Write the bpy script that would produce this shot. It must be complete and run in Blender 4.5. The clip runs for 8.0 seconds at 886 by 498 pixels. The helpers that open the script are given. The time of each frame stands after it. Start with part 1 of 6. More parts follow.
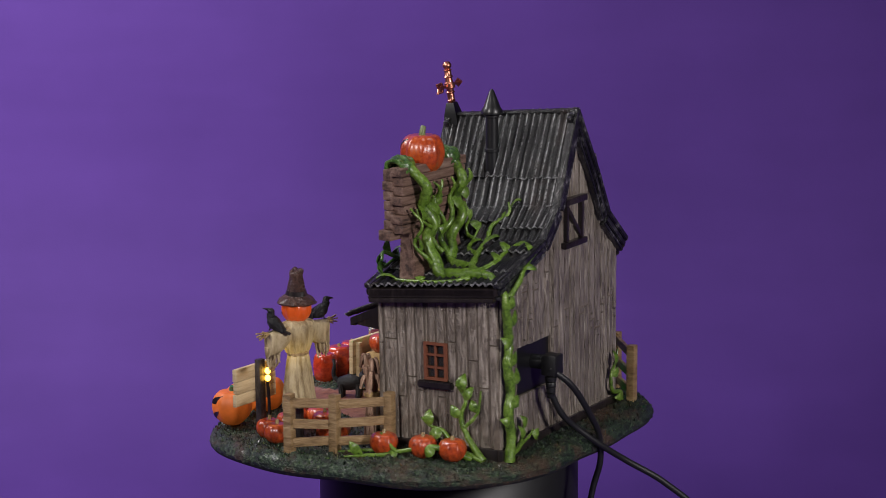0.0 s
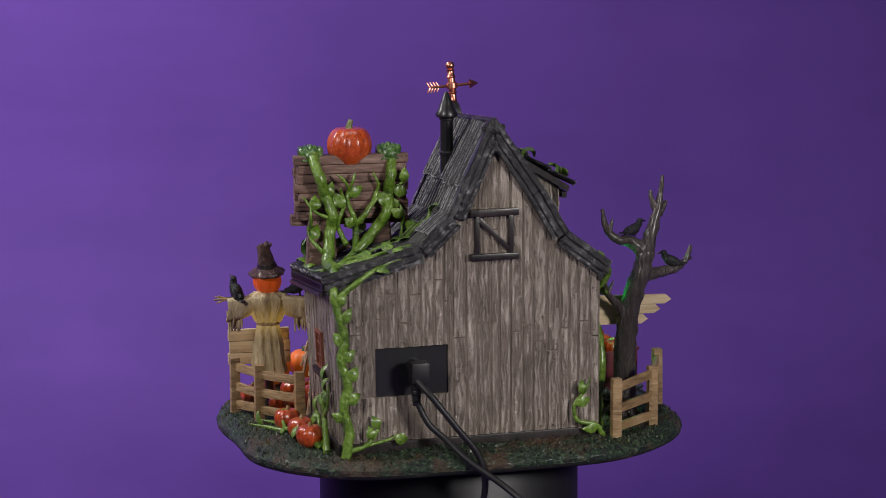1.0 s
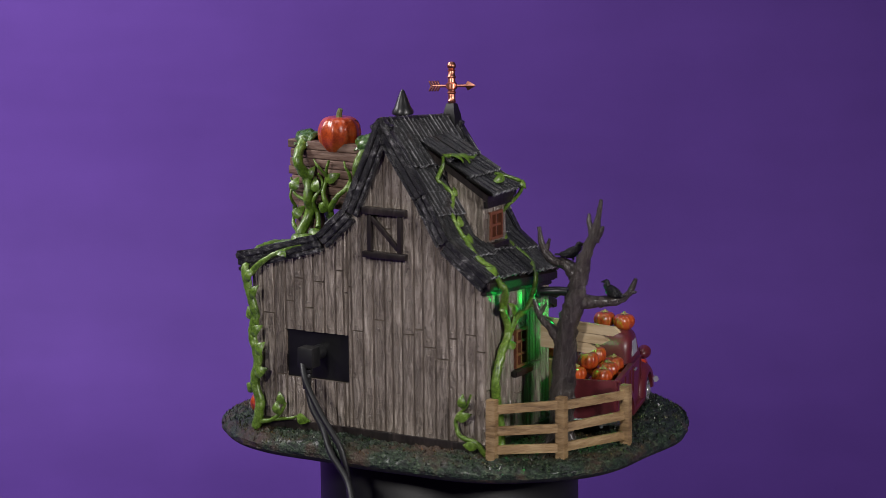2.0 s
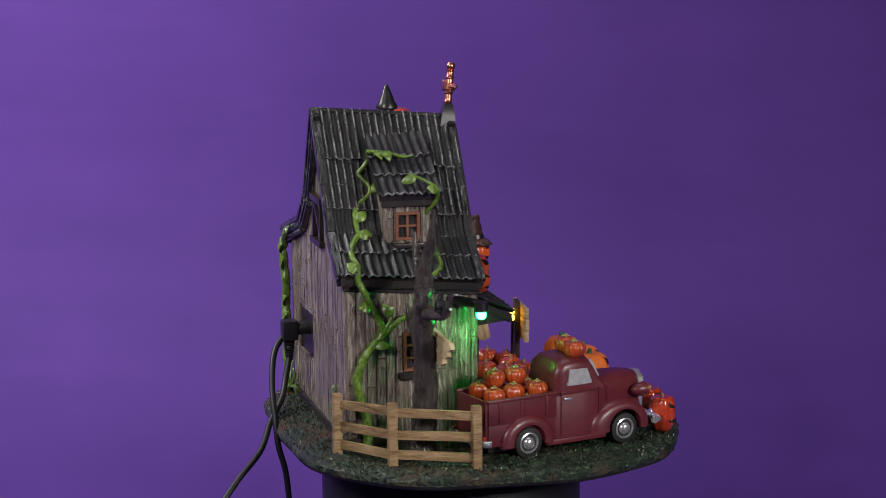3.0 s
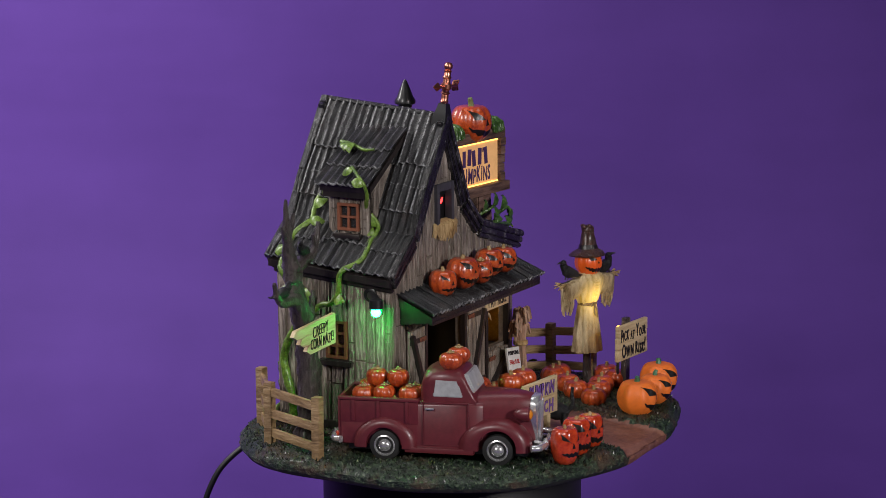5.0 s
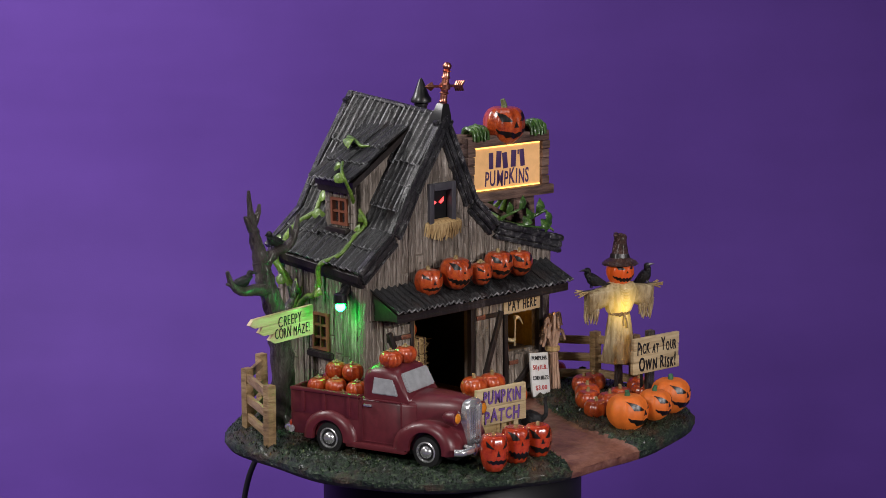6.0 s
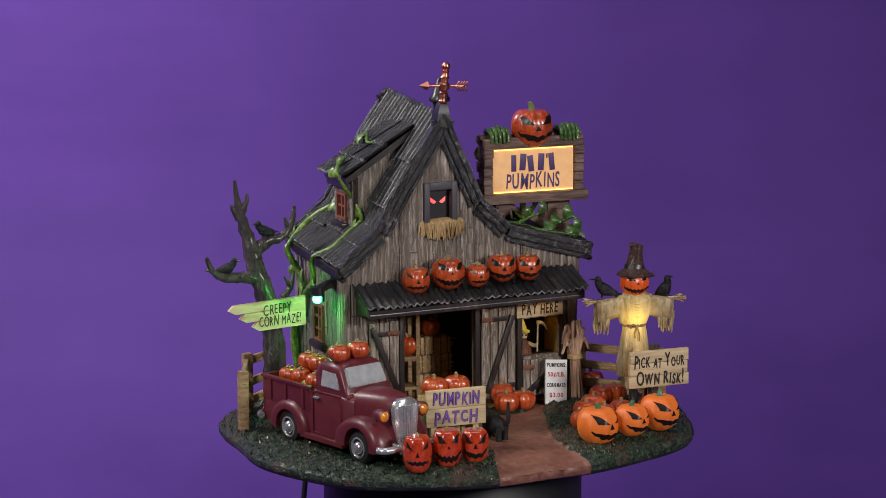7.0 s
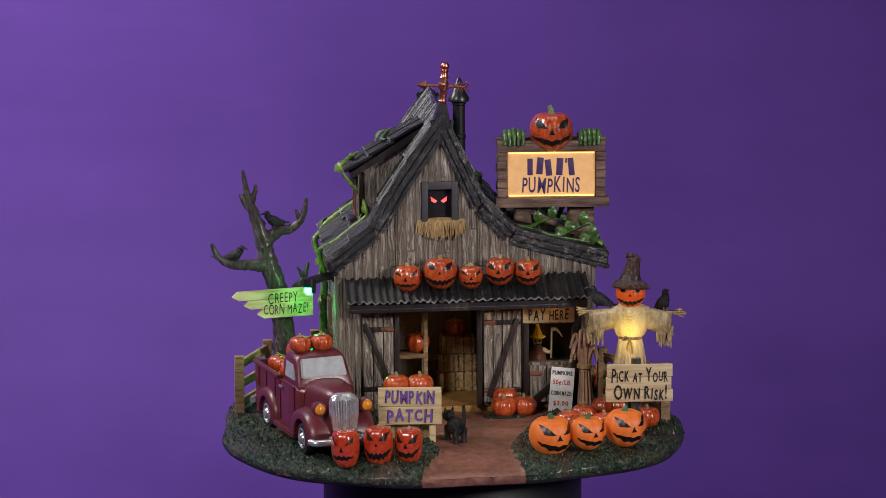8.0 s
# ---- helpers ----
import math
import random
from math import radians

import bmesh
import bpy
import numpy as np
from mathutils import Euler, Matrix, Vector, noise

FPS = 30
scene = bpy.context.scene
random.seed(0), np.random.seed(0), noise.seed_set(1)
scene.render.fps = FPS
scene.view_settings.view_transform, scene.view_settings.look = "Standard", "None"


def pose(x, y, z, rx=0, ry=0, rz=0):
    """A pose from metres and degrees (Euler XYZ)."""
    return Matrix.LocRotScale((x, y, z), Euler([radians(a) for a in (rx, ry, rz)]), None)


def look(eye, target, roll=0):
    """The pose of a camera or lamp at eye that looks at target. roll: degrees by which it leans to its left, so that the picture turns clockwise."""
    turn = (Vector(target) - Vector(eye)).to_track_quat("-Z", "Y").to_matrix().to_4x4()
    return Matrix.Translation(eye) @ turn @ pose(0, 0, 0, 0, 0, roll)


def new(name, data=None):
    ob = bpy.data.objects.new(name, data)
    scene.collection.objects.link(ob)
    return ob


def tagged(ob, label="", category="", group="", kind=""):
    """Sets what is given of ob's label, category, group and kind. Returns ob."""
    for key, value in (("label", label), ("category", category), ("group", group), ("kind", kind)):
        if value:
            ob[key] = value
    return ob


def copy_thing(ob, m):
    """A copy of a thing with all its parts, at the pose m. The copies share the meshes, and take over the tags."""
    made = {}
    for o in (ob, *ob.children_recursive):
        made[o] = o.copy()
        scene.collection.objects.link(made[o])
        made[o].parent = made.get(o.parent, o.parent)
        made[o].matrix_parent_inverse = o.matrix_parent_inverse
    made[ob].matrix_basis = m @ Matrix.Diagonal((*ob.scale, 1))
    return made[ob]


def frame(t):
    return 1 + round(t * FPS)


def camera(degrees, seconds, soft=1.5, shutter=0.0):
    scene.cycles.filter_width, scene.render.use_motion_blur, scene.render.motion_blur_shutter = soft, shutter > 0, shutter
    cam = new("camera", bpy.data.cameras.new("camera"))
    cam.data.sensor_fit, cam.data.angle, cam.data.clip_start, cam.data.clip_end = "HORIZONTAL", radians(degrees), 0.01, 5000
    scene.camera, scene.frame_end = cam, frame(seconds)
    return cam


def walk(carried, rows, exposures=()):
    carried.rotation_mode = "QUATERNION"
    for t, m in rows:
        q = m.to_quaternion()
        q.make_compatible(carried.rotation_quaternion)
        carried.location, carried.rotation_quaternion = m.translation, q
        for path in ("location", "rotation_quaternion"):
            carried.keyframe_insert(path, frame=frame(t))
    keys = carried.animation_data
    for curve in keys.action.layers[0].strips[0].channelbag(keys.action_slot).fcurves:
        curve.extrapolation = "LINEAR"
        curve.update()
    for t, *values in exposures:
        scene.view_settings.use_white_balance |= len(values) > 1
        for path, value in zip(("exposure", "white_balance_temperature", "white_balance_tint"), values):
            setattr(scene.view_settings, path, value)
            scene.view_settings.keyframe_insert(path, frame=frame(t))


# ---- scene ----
cam = camera(19.69, 8.0, soft=0.6, shutter=0.25)
EYE = pose(0, -1.4, 0.3549, 79.697, 0.425, 0.058)
walk(cam, [(0.0, EYE), (8.0, EYE)])

# ---- world and lights ----
world = bpy.data.worlds.new("studio")
scene.world = world
world.use_nodes = True
world.node_tree.nodes["Background"].inputs[0].default_value = (0.55, 0.53, 0.50, 1)
world.node_tree.nodes["Background"].inputs[1].default_value = 0.025
scene.view_settings.exposure = -0.05


def softbox(name, eye, target, w, h, watts, colour, grid=180):
    data = bpy.data.lights.new(name, "AREA")
    data.shape, data.size, data.size_y, data.energy, data.color = "RECTANGLE", w, h, watts, colour
    data.spread = radians(grid)
    ob = new(name, data)
    ob.matrix_world = look(eye, target)
    return ob


# unseen lamp added to brighten the left of the backdrop
softbox("softbox_background", (-0.58, 0.08, 0.60), (-0.46, 0.56, 0.36), 0.25, 0.35, 12.6, (1.0, 0.97, 0.96))
softbox("softbox_key", (-0.80, -1.30, 0.86), (0, 0.0, 0.08), 0.24, 0.24, 11.0, (1.0, 0.955, 0.94))
softbox("softbox_fill", (0.98, -1.15, 0.55), (0, -0.1, 0.06), 0.24, 0.24, 3.2, (1.0, 0.955, 0.955), 90)
softbox("softbox_top", (0.1, -0.1, 1.25), (0, 0, 0.1), 0.5, 0.5, 2.4, (0.95, 0.97, 1.0))


# ---- materials ----
def material(name, rough=0.6, metal=0.0, coat=0.0):
    m = bpy.data.materials.new(name)
    m.use_nodes = True
    b = m.node_tree.nodes["Principled BSDF"]
    b.inputs["Roughness"].default_value = rough
    b.inputs["Metallic"].default_value = metal
    b.inputs["Coat Weight"].default_value = coat
    b.inputs["Coat Roughness"].default_value = 0.2
    return m, m.node_tree, b


def node(nt, kind, **values):
    n = nt.nodes.new(kind)
    for k, v in values.items():
        n.inputs[k].default_value = v
    return n


def coords(nt, scale=(1, 1, 1), source="Object"):
    c = nt.nodes.new("ShaderNodeTexCoord")
    mp = nt.nodes.new("ShaderNodeMapping")
    mp.inputs["Scale"].default_value = scale
    nt.links.new(c.outputs[source], mp.inputs["Vector"])
    return mp.outputs["Vector"]


def noise_fac(nt, vec, scale, detail=4, rough=0.6):
    n = node(nt, "ShaderNodeTexNoise", Scale=scale, Detail=detail, Roughness=rough)
    nt.links.new(vec, n.inputs["Vector"])
    return n.outputs["Fac"]


def ramp(nt, fac, stops):
    r = nt.nodes.new("ShaderNodeValToRGB")
    e = r.color_ramp.elements
    e[0].position, e[0].color = stops[0][0], (*stops[0][1], 1)
    e[1].position, e[1].color = stops[-1][0], (*stops[-1][1], 1)
    for p, c in stops[1:-1]:
        k = e.new(p)
        k.color = (*c, 1)
    nt.links.new(fac, r.inputs["Fac"])
    return r.outputs["Color"]


def mix(nt, fac, a, b, mode="MIX"):
    n = nt.nodes.new("ShaderNodeMix")
    n.data_type, n.blend_type = "RGBA", mode
    for value, sock in ((fac, n.inputs["Factor"]), (a, n.inputs[6]), (b, n.inputs[7])):
        if isinstance(value, (int, float)):
            sock.default_value = value
        elif isinstance(value, tuple):
            sock.default_value = (*value, 1)
        else:
            nt.links.new(value, sock)
    return n.outputs[2]


def bump(nt, b, height, strength, dist):
    n = node(nt, "ShaderNodeBump", Strength=strength, Distance=dist)
    nt.links.new(height, n.inputs["Height"])
    nt.links.new(n.outputs["Normal"], b.inputs["Normal"])


def painted(name, stops, scale, grain, rough=0.55, coat=0.0, stretch=(1, 1, 1), strength=0.4, dist=0.0006, random_mix=0.0, worn=None, metal=0.0):
    """Hand-painted cast resin: two noises for colour, fine relief, and dry-brushed edges where worn is given."""
    m, nt, b = material(name, rough, metal, coat)
    v = coords(nt, stretch)
    big = noise_fac(nt, v, scale, 3)
    fine = noise_fac(nt, v, grain, 5, 0.7)
    f = mix(nt, 0.6, big, fine)
    col = ramp(nt, f, [(0.5 + (p - 0.5) * 0.62, c) for p, c in stops])
    if random_mix:
        info = nt.nodes.new("ShaderNodeObjectInfo")
        dark = ramp(nt, info.outputs["Random"], [(0, (1 - random_mix,) * 3), (1, (1, 1, 1))])
        col = mix(nt, 1.0, col, dark, "MULTIPLY")
    if worn:
        geo = nt.nodes.new("ShaderNodeNewGeometry")
        edge = ramp(nt, geo.outputs["Pointiness"], [(worn[1], (0, 0, 0)), (worn[2], (1, 1, 1))])
        keep = ramp(nt, noise_fac(nt, v, grain * 0.6, 4, 0.75), [(0.44, (0, 0, 0)), (0.56, (1, 1, 1))])
        col = mix(nt, mix(nt, 1.0, edge, keep, "MULTIPLY"), col, worn[0])
    nt.links.new(col, b.inputs["Base Color"])
    bump(nt, b, fine, strength, dist)
    return m


def plain(name, colour, rough=0.5, metal=0.0, coat=0.0):
    m, nt, b = material(name, rough, metal, coat)
    v = coords(nt)
    f = noise_fac(nt, v, 250, 4)
    nt.links.new(ramp(nt, f, [(0.3, tuple(c * 0.8 for c in colour)), (0.7, tuple(min(1, c * 1.12) for c in colour))]), b.inputs["Base Color"])
    bump(nt, b, noise_fac(nt, v, 900), 0.15, 0.0003)
    return m


def glowing(name, colour, strength, base=(0.3, 0.3, 0.3)):
    m, nt, b = material(name, 0.3)
    b.inputs["Base Color"].default_value = (*base, 1)
    b.inputs["Emission Color"].default_value = (*colour, 1)
    b.inputs["Emission Strength"].default_value = strength
    return m


def lit_plastic(name, colour, glow, strength, rough=0.45):
    """Translucent painted plastic with a small lamp behind it."""
    m, nt, b = material(name, rough)
    v = coords(nt)
    f = noise_fac(nt, v, 160, 4)
    nt.links.new(ramp(nt, f, [(0.3, tuple(c * 0.75 for c in colour)), (0.7, colour)]), b.inputs["Base Color"])
    b.inputs["Emission Color"].default_value = (*glow, 1)
    b.inputs["Emission Strength"].default_value = strength
    return m


# Darker copy of the board wood; shade of seams and interior in its colour.
WOOD_SHADE = painted("shaded_wall_core", [(0.3, (0.11, 0.085, 0.065)), (0.7, (0.20, 0.16, 0.125))], 60, 400, 0.7)
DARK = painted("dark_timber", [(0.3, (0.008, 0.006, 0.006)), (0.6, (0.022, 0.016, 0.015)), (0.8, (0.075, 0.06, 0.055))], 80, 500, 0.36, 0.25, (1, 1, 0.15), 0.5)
RAKE = painted("dark_gable_timber", [(0.3, (0.004, 0.004, 0.005)), (0.5, (0.012, 0.012, 0.013)), (0.60, (0.05, 0.049, 0.049)), (0.76, (0.38, 0.37, 0.37))], 90, 620, 0.28, 0.4, (0.4, 1, 0.4), 1.0, 0.0014)
SIGNWOOD = painted("brown_sign_boards", [(0.3, (0.035, 0.017, 0.012)), (0.5, (0.15, 0.085, 0.062)), (0.75, (0.30, 0.20, 0.155))], 80, 420, 0.6, 0.0, (0.12, 1, 1), 0.7, 0.001)
FENCE = painted("fence_timber", [(0.25, (0.10, 0.055, 0.02)), (0.5, (0.30, 0.19, 0.085)), (0.8, (0.47, 0.33, 0.17))], 70, 380, 0.5, 0.1, (0.22, 0.22, 1), 1.0, 0.0014)
PALE = painted("pale_sign_wood", [(0.25, (0.30, 0.20, 0.09)), (0.5, (0.55, 0.42, 0.24)), (0.8, (0.68, 0.56, 0.36))], 60, 350, 0.55, 0.0, (0.1, 0.1, 1), 0.5)
STRAW = painted("straw", [(0.25, (0.16, 0.09, 0.03)), (0.5, (0.42, 0.28, 0.12)), (0.8, (0.60, 0.45, 0.23))], 120, 600, 0.6, 0.0, (1, 1, 0.2), 0.8)
CORNHUSK = painted("dried_corn_husk", [(0.25, (0.13, 0.07, 0.045)), (0.5, (0.42, 0.26, 0.175)), (0.8, (0.62, 0.45, 0.33))], 120, 500, 0.6, 0.0, (1, 1, 0.2), 0.8)
ROBE = painted("sackcloth", [(0.3, (0.20, 0.13, 0.055)), (0.5, (0.47, 0.365, 0.205)), (0.75, (0.64, 0.53, 0.33))], 60, 300, 0.55, 0.1, (1, 1, 0.25), 1.0, 0.0016)


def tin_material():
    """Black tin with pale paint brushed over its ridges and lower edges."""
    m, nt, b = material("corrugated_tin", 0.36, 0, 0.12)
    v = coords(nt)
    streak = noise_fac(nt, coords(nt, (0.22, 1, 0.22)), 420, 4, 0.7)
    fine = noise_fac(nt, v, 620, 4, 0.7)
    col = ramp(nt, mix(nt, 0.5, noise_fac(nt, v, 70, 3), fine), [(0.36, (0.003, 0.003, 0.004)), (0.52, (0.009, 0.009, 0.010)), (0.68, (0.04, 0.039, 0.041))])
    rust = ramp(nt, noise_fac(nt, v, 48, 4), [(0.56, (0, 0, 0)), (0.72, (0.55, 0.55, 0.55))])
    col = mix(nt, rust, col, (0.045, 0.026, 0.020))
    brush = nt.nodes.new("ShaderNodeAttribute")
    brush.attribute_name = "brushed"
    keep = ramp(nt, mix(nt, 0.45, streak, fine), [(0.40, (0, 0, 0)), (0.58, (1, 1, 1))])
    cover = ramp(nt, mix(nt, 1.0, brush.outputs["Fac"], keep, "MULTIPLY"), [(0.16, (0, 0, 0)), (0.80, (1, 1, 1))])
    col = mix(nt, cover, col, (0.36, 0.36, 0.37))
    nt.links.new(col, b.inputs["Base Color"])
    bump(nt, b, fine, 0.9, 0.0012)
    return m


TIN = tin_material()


def board_material():
    """Weathered boards: engraved wavy grain, dark in its grooves, pale where the paint is rubbed off."""
    m, nt, b = material("weathered_boards", 0.28, 0, 0.45)
    v = coords(nt)
    sway = node(nt, "ShaderNodeTexNoise", Scale=70.0, Detail=2.0)
    nt.links.new(v, sway.inputs["Vector"])
    off = nt.nodes.new("ShaderNodeVectorMath")
    off.operation = "MULTIPLY_ADD"
    nt.links.new(sway.outputs["Color"], off.inputs[0])
    off.inputs[1].default_value = (0.0035, 0.0035, 0.0)
    nt.links.new(v, off.inputs[2])
    mp = nt.nodes.new("ShaderNodeMapping")
    mp.inputs["Scale"].default_value = (1, 1, 0.075)
    nt.links.new(off.outputs[0], mp.inputs["Vector"])
    grain = noise_fac(nt, mp.outputs["Vector"], 780, 4, 0.6)
    big = noise_fac(nt, v, 55, 4)
    col = ramp(nt, grain, [(0.26, (0.135, 0.109, 0.089)), (0.38, (0.284, 0.239, 0.198)), (0.56, (0.345, 0.296, 0.250)), (0.72, (0.57, 0.51, 0.45))])
    col = mix(nt, 1.0, col, ramp(nt, big, [(0.32, (0.74, 0.72, 0.70)), (0.62, (1.06, 1.05, 1.04))]), "MULTIPLY")
    info = nt.nodes.new("ShaderNodeObjectInfo")
    col = mix(nt, 1.0, col, ramp(nt, info.outputs["Random"], [(0, (0.78, 0.77, 0.76)), (1, (1.06, 1.06, 1.06))]), "MULTIPLY")
    nt.links.new(col, b.inputs["Base Color"])
    groove = ramp(nt, grain, [(0.36, (0, 0, 0)), (0.50, (0.8, 0.8, 0.8)), (0.7, (1, 1, 1))])
    bump(nt, b, mix(nt, 0.35, groove, noise_fac(nt, v, 900, 3)), 1.0, 0.0022)
    return m


WOOD = board_material()


def lit_cloth():
    """The robe's paint with the lamp behind its chest shining through."""
    m = ROBE.copy()
    m.name = "lit_sackcloth"
    nt, b = m.node_tree, m.node_tree.nodes["Principled BSDF"]
    d = nt.nodes.new("ShaderNodeVectorMath")
    d.operation = "DISTANCE"
    nt.links.new(coords(nt), d.inputs[0])
    d.inputs[1].default_value = (0, 0.0085, 0.0595)
    near = ramp(nt, d.outputs["Value"], [(0.004, (1, 1, 1)), (0.009, (0.32, 0.32, 0.32)), (0.017, (0, 0, 0))])
    nt.links.new(mix(nt, near, (0, 0, 0), (1.0, 0.62, 0.10)), b.inputs["Emission Color"])
    b.inputs["Emission Strength"].default_value = 1.1
    return m


ROBE_LIT = lit_cloth()
HAT = painted("brown_felt", [(0.25, (0.020, 0.009, 0.007)), (0.55, (0.085, 0.037, 0.026)), (0.8, (0.19, 0.10, 0.072))], 160, 600, 0.42, 0.2, (1, 1, 1), 1.0, 0.0025)
VINE = painted("green_vine", [(0.28, (0.022, 0.050, 0.005)), (0.47, (0.095, 0.175, 0.016)), (0.62, (0.155, 0.265, 0.034)), (0.78, (0.40, 0.50, 0.19))], 110, 600, 0.35, 0.4, (1, 1, 1), 0.5)
PUMPKIN = painted("glazed_pumpkin", [(0.28, (0.19, 0.022, 0.006)), (0.5, (0.44, 0.060, 0.012)), (0.75, (0.58, 0.115, 0.022))], 90, 500, 0.28, 0.6, (1, 1, 1), 0.35)
DARKVINE = painted("dark_green_vine", [(0.28, (0.012, 0.035, 0.006)), (0.5, (0.045, 0.11, 0.018)), (0.75, (0.13, 0.23, 0.05))], 110, 600, 0.3, 0.5, (1, 1, 1), 0.5)
RED = painted("red_lantern_glaze", [(0.25, (0.24, 0.016, 0.006)), (0.5, (0.48, 0.045, 0.012)), (0.8, (0.55, 0.075, 0.02))], 90, 500, 0.18, 0.8, (1, 1, 1), 0.15)
LANTERN = lit_plastic("matte_orange_lantern", (0.78, 0.17, 0.022), (1.0, 0.23, 0.03), 0.07, 0.5)
FACE = lit_plastic("lit_orange_face", (0.62, 0.085, 0.015), (1.0, 0.15, 0.01), 0.14, 0.3)
STEM = plain("dull_green_stem", (0.14, 0.17, 0.06), 0.5)
STEM_TAN = plain("tan_stem", (0.30, 0.21, 0.09), 0.45)
CARVED = plain("carved_black", (0.008, 0.006, 0.005), 0.35)
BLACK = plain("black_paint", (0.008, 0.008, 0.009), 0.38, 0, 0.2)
PLASTIC = plain("black_plastic", (0.009, 0.009, 0.010), 0.48)
CROW = painted("black_feathers", [(0.3, (0.002, 0.002, 0.003)), (0.7, (0.009, 0.009, 0.010))], 200, 900, 0.5, 0.0, (1, 1, 1), 0.9, 0.001)
BARK = painted("dead_bark", [(0.25, (0.012, 0.009, 0.008)), (0.5, (0.05, 0.038, 0.034)), (0.72, (0.10, 0.082, 0.075)), (0.85, (0.24, 0.21, 0.2))], 90, 500, 0.38, 0.35, (1, 1, 0.2), 1.0, 0.0028)
COPPER = plain("copper", (0.66, 0.27, 0.18), 0.32, 1.0)
TRUCK = plain("maroon_paint", (0.118, 0.0165, 0.023), 0.4, 0.0, 0.15)
SILVER = plain("silver_paint", (0.68, 0.68, 0.69), 0.27, 0.75)
CHROME = plain("chrome", (0.75, 0.75, 0.76), 0.16, 1.0)
GLASSY = plain("grey_painted_glass", (0.36, 0.37, 0.38), 0.3)
TYRE = plain("black_rubber", (0.012, 0.012, 0.012), 0.6)
AMBER = plain("amber_lens", (0.75, 0.26, 0.02), 0.2, 0, 0.5)
BROWN = plain("brown_window_frame", (0.20, 0.068, 0.035), 0.45)
DOORFRAME = plain("slate_window_frame", (0.055, 0.052, 0.062), 0.5)
RUST = painted("rusty_hinge", [(0.3, (0.06, 0.02, 0.012)), (0.7, (0.26, 0.085, 0.045))], 200, 800, 0.6)


def glass():
    m, nt, b = material("window_glass", 0.06)
    b.inputs["Base Color"].default_value = (0.7, 0.68, 0.7, 1)
    b.inputs["Transmission Weight"].default_value = 0.95
    b.inputs["IOR"].default_value = 1.2
    return m


PANE = glass()
WHITE = painted("white_board", [(0.3, (0.62, 0.62, 0.60)), (0.7, (0.78, 0.78, 0.77))], 60, 300, 0.5)
INK = plain("black_ink", (0.008, 0.007, 0.01), 0.5)
PURPLE = plain("purple_ink", (0.17, 0.075, 0.34), 0.5)
PLUM = plain("plum_ink", (0.075, 0.035, 0.13), 0.5)
REDINK = plain("red_ink", (0.45, 0.03, 0.03), 0.5)
BACKLIT = lit_plastic("backlit_sign", (0.70, 0.42, 0.20), (1.0, 0.50, 0.17), 0.34)
SIGNLAMP = glowing("sign_edge_lamp", (1.0, 0.52, 0.08), 3.0)
GREENLAMP = glowing("green_lamp", (0.004, 1.0, 0.09), 185.0)
YELLOWLAMP = glowing("yellow_lamp", (1.0, 0.52, 0.05), 11.0)
WARM = glowing("warm_lamp", (1.0, 0.50, 0.12), 17.0)
WARMDOT = glowing("warm_dot_lamp", (1.0, 0.55, 0.15), 60.0)
REDEYE = glowing("red_eye", (1.0, 0.02, 0.02), 2.6)
# The till's yellow light is put into this wall's base colour.
YELLOWLIT = painted("yellow_lit_inner_wall", [(0.3, (0.40, 0.24, 0.03)), (0.7, (0.60, 0.38, 0.06))], 90, 400, 0.6)
FLOORWOOD = painted("ochre_floor", [(0.3, (0.22, 0.11, 0.03)), (0.7, (0.42, 0.22, 0.06))], 90, 400, 0.55)
BONE = plain("bone_paint", (0.55, 0.45, 0.26), 0.5)
YELLOWHAT = plain("yellow_felt_paint", (0.62, 0.50, 0.06), 0.5)
PATH = painted("terracotta_path", [(0.25, (0.095, 0.034, 0.022)), (0.5, (0.20, 0.083, 0.055)), (0.75, (0.29, 0.14, 0.10))], 25, 260, 0.5, 0.1, (1, 1, 1), 0.35)


def grass_material(name, flecked):
    m, nt, b = material(name, 0.24 if flecked else 0.5, 0, 0.5 if flecked else 0.12)
    v = coords(nt)
    fine = noise_fac(nt, v, 420, 4, 0.7)
    col = ramp(nt, fine, [(0.38, (0.0015, 0.004, 0.003)), (0.48, (0.007, 0.020, 0.009)), (0.58, (0.026, 0.056, 0.024)), (0.68, (0.14, 0.17, 0.105))])
    patch = ramp(nt, noise_fac(nt, v, 34, 5, 0.7), [(0.50, (0, 0, 0)), (0.62, (1, 1, 1))])
    col = mix(nt, mix(nt, 0.75, (0, 0, 0), patch), col, (0.075, 0.036, 0.021))
    geo = nt.nodes.new("ShaderNodeNewGeometry")
    fleck = ramp(nt, geo.outputs["Random Per Island"], [(0.0, (0.5, 0.5, 0.5)), (0.55, (1, 1, 1)), (0.8, (1.8, 1.7, 1.3)), (1.0, (3.6, 3.0, 1.9))])
    if flecked:
        col = mix(nt, 1.0, col, fleck, "MULTIPLY")
    nt.links.new(col, b.inputs["Base Color"])
    bump(nt, b, fine, 1.0, 0.0025)
    return m


TURF = grass_material("painted_turf", False)
TUFTS = grass_material("painted_tufts", True)


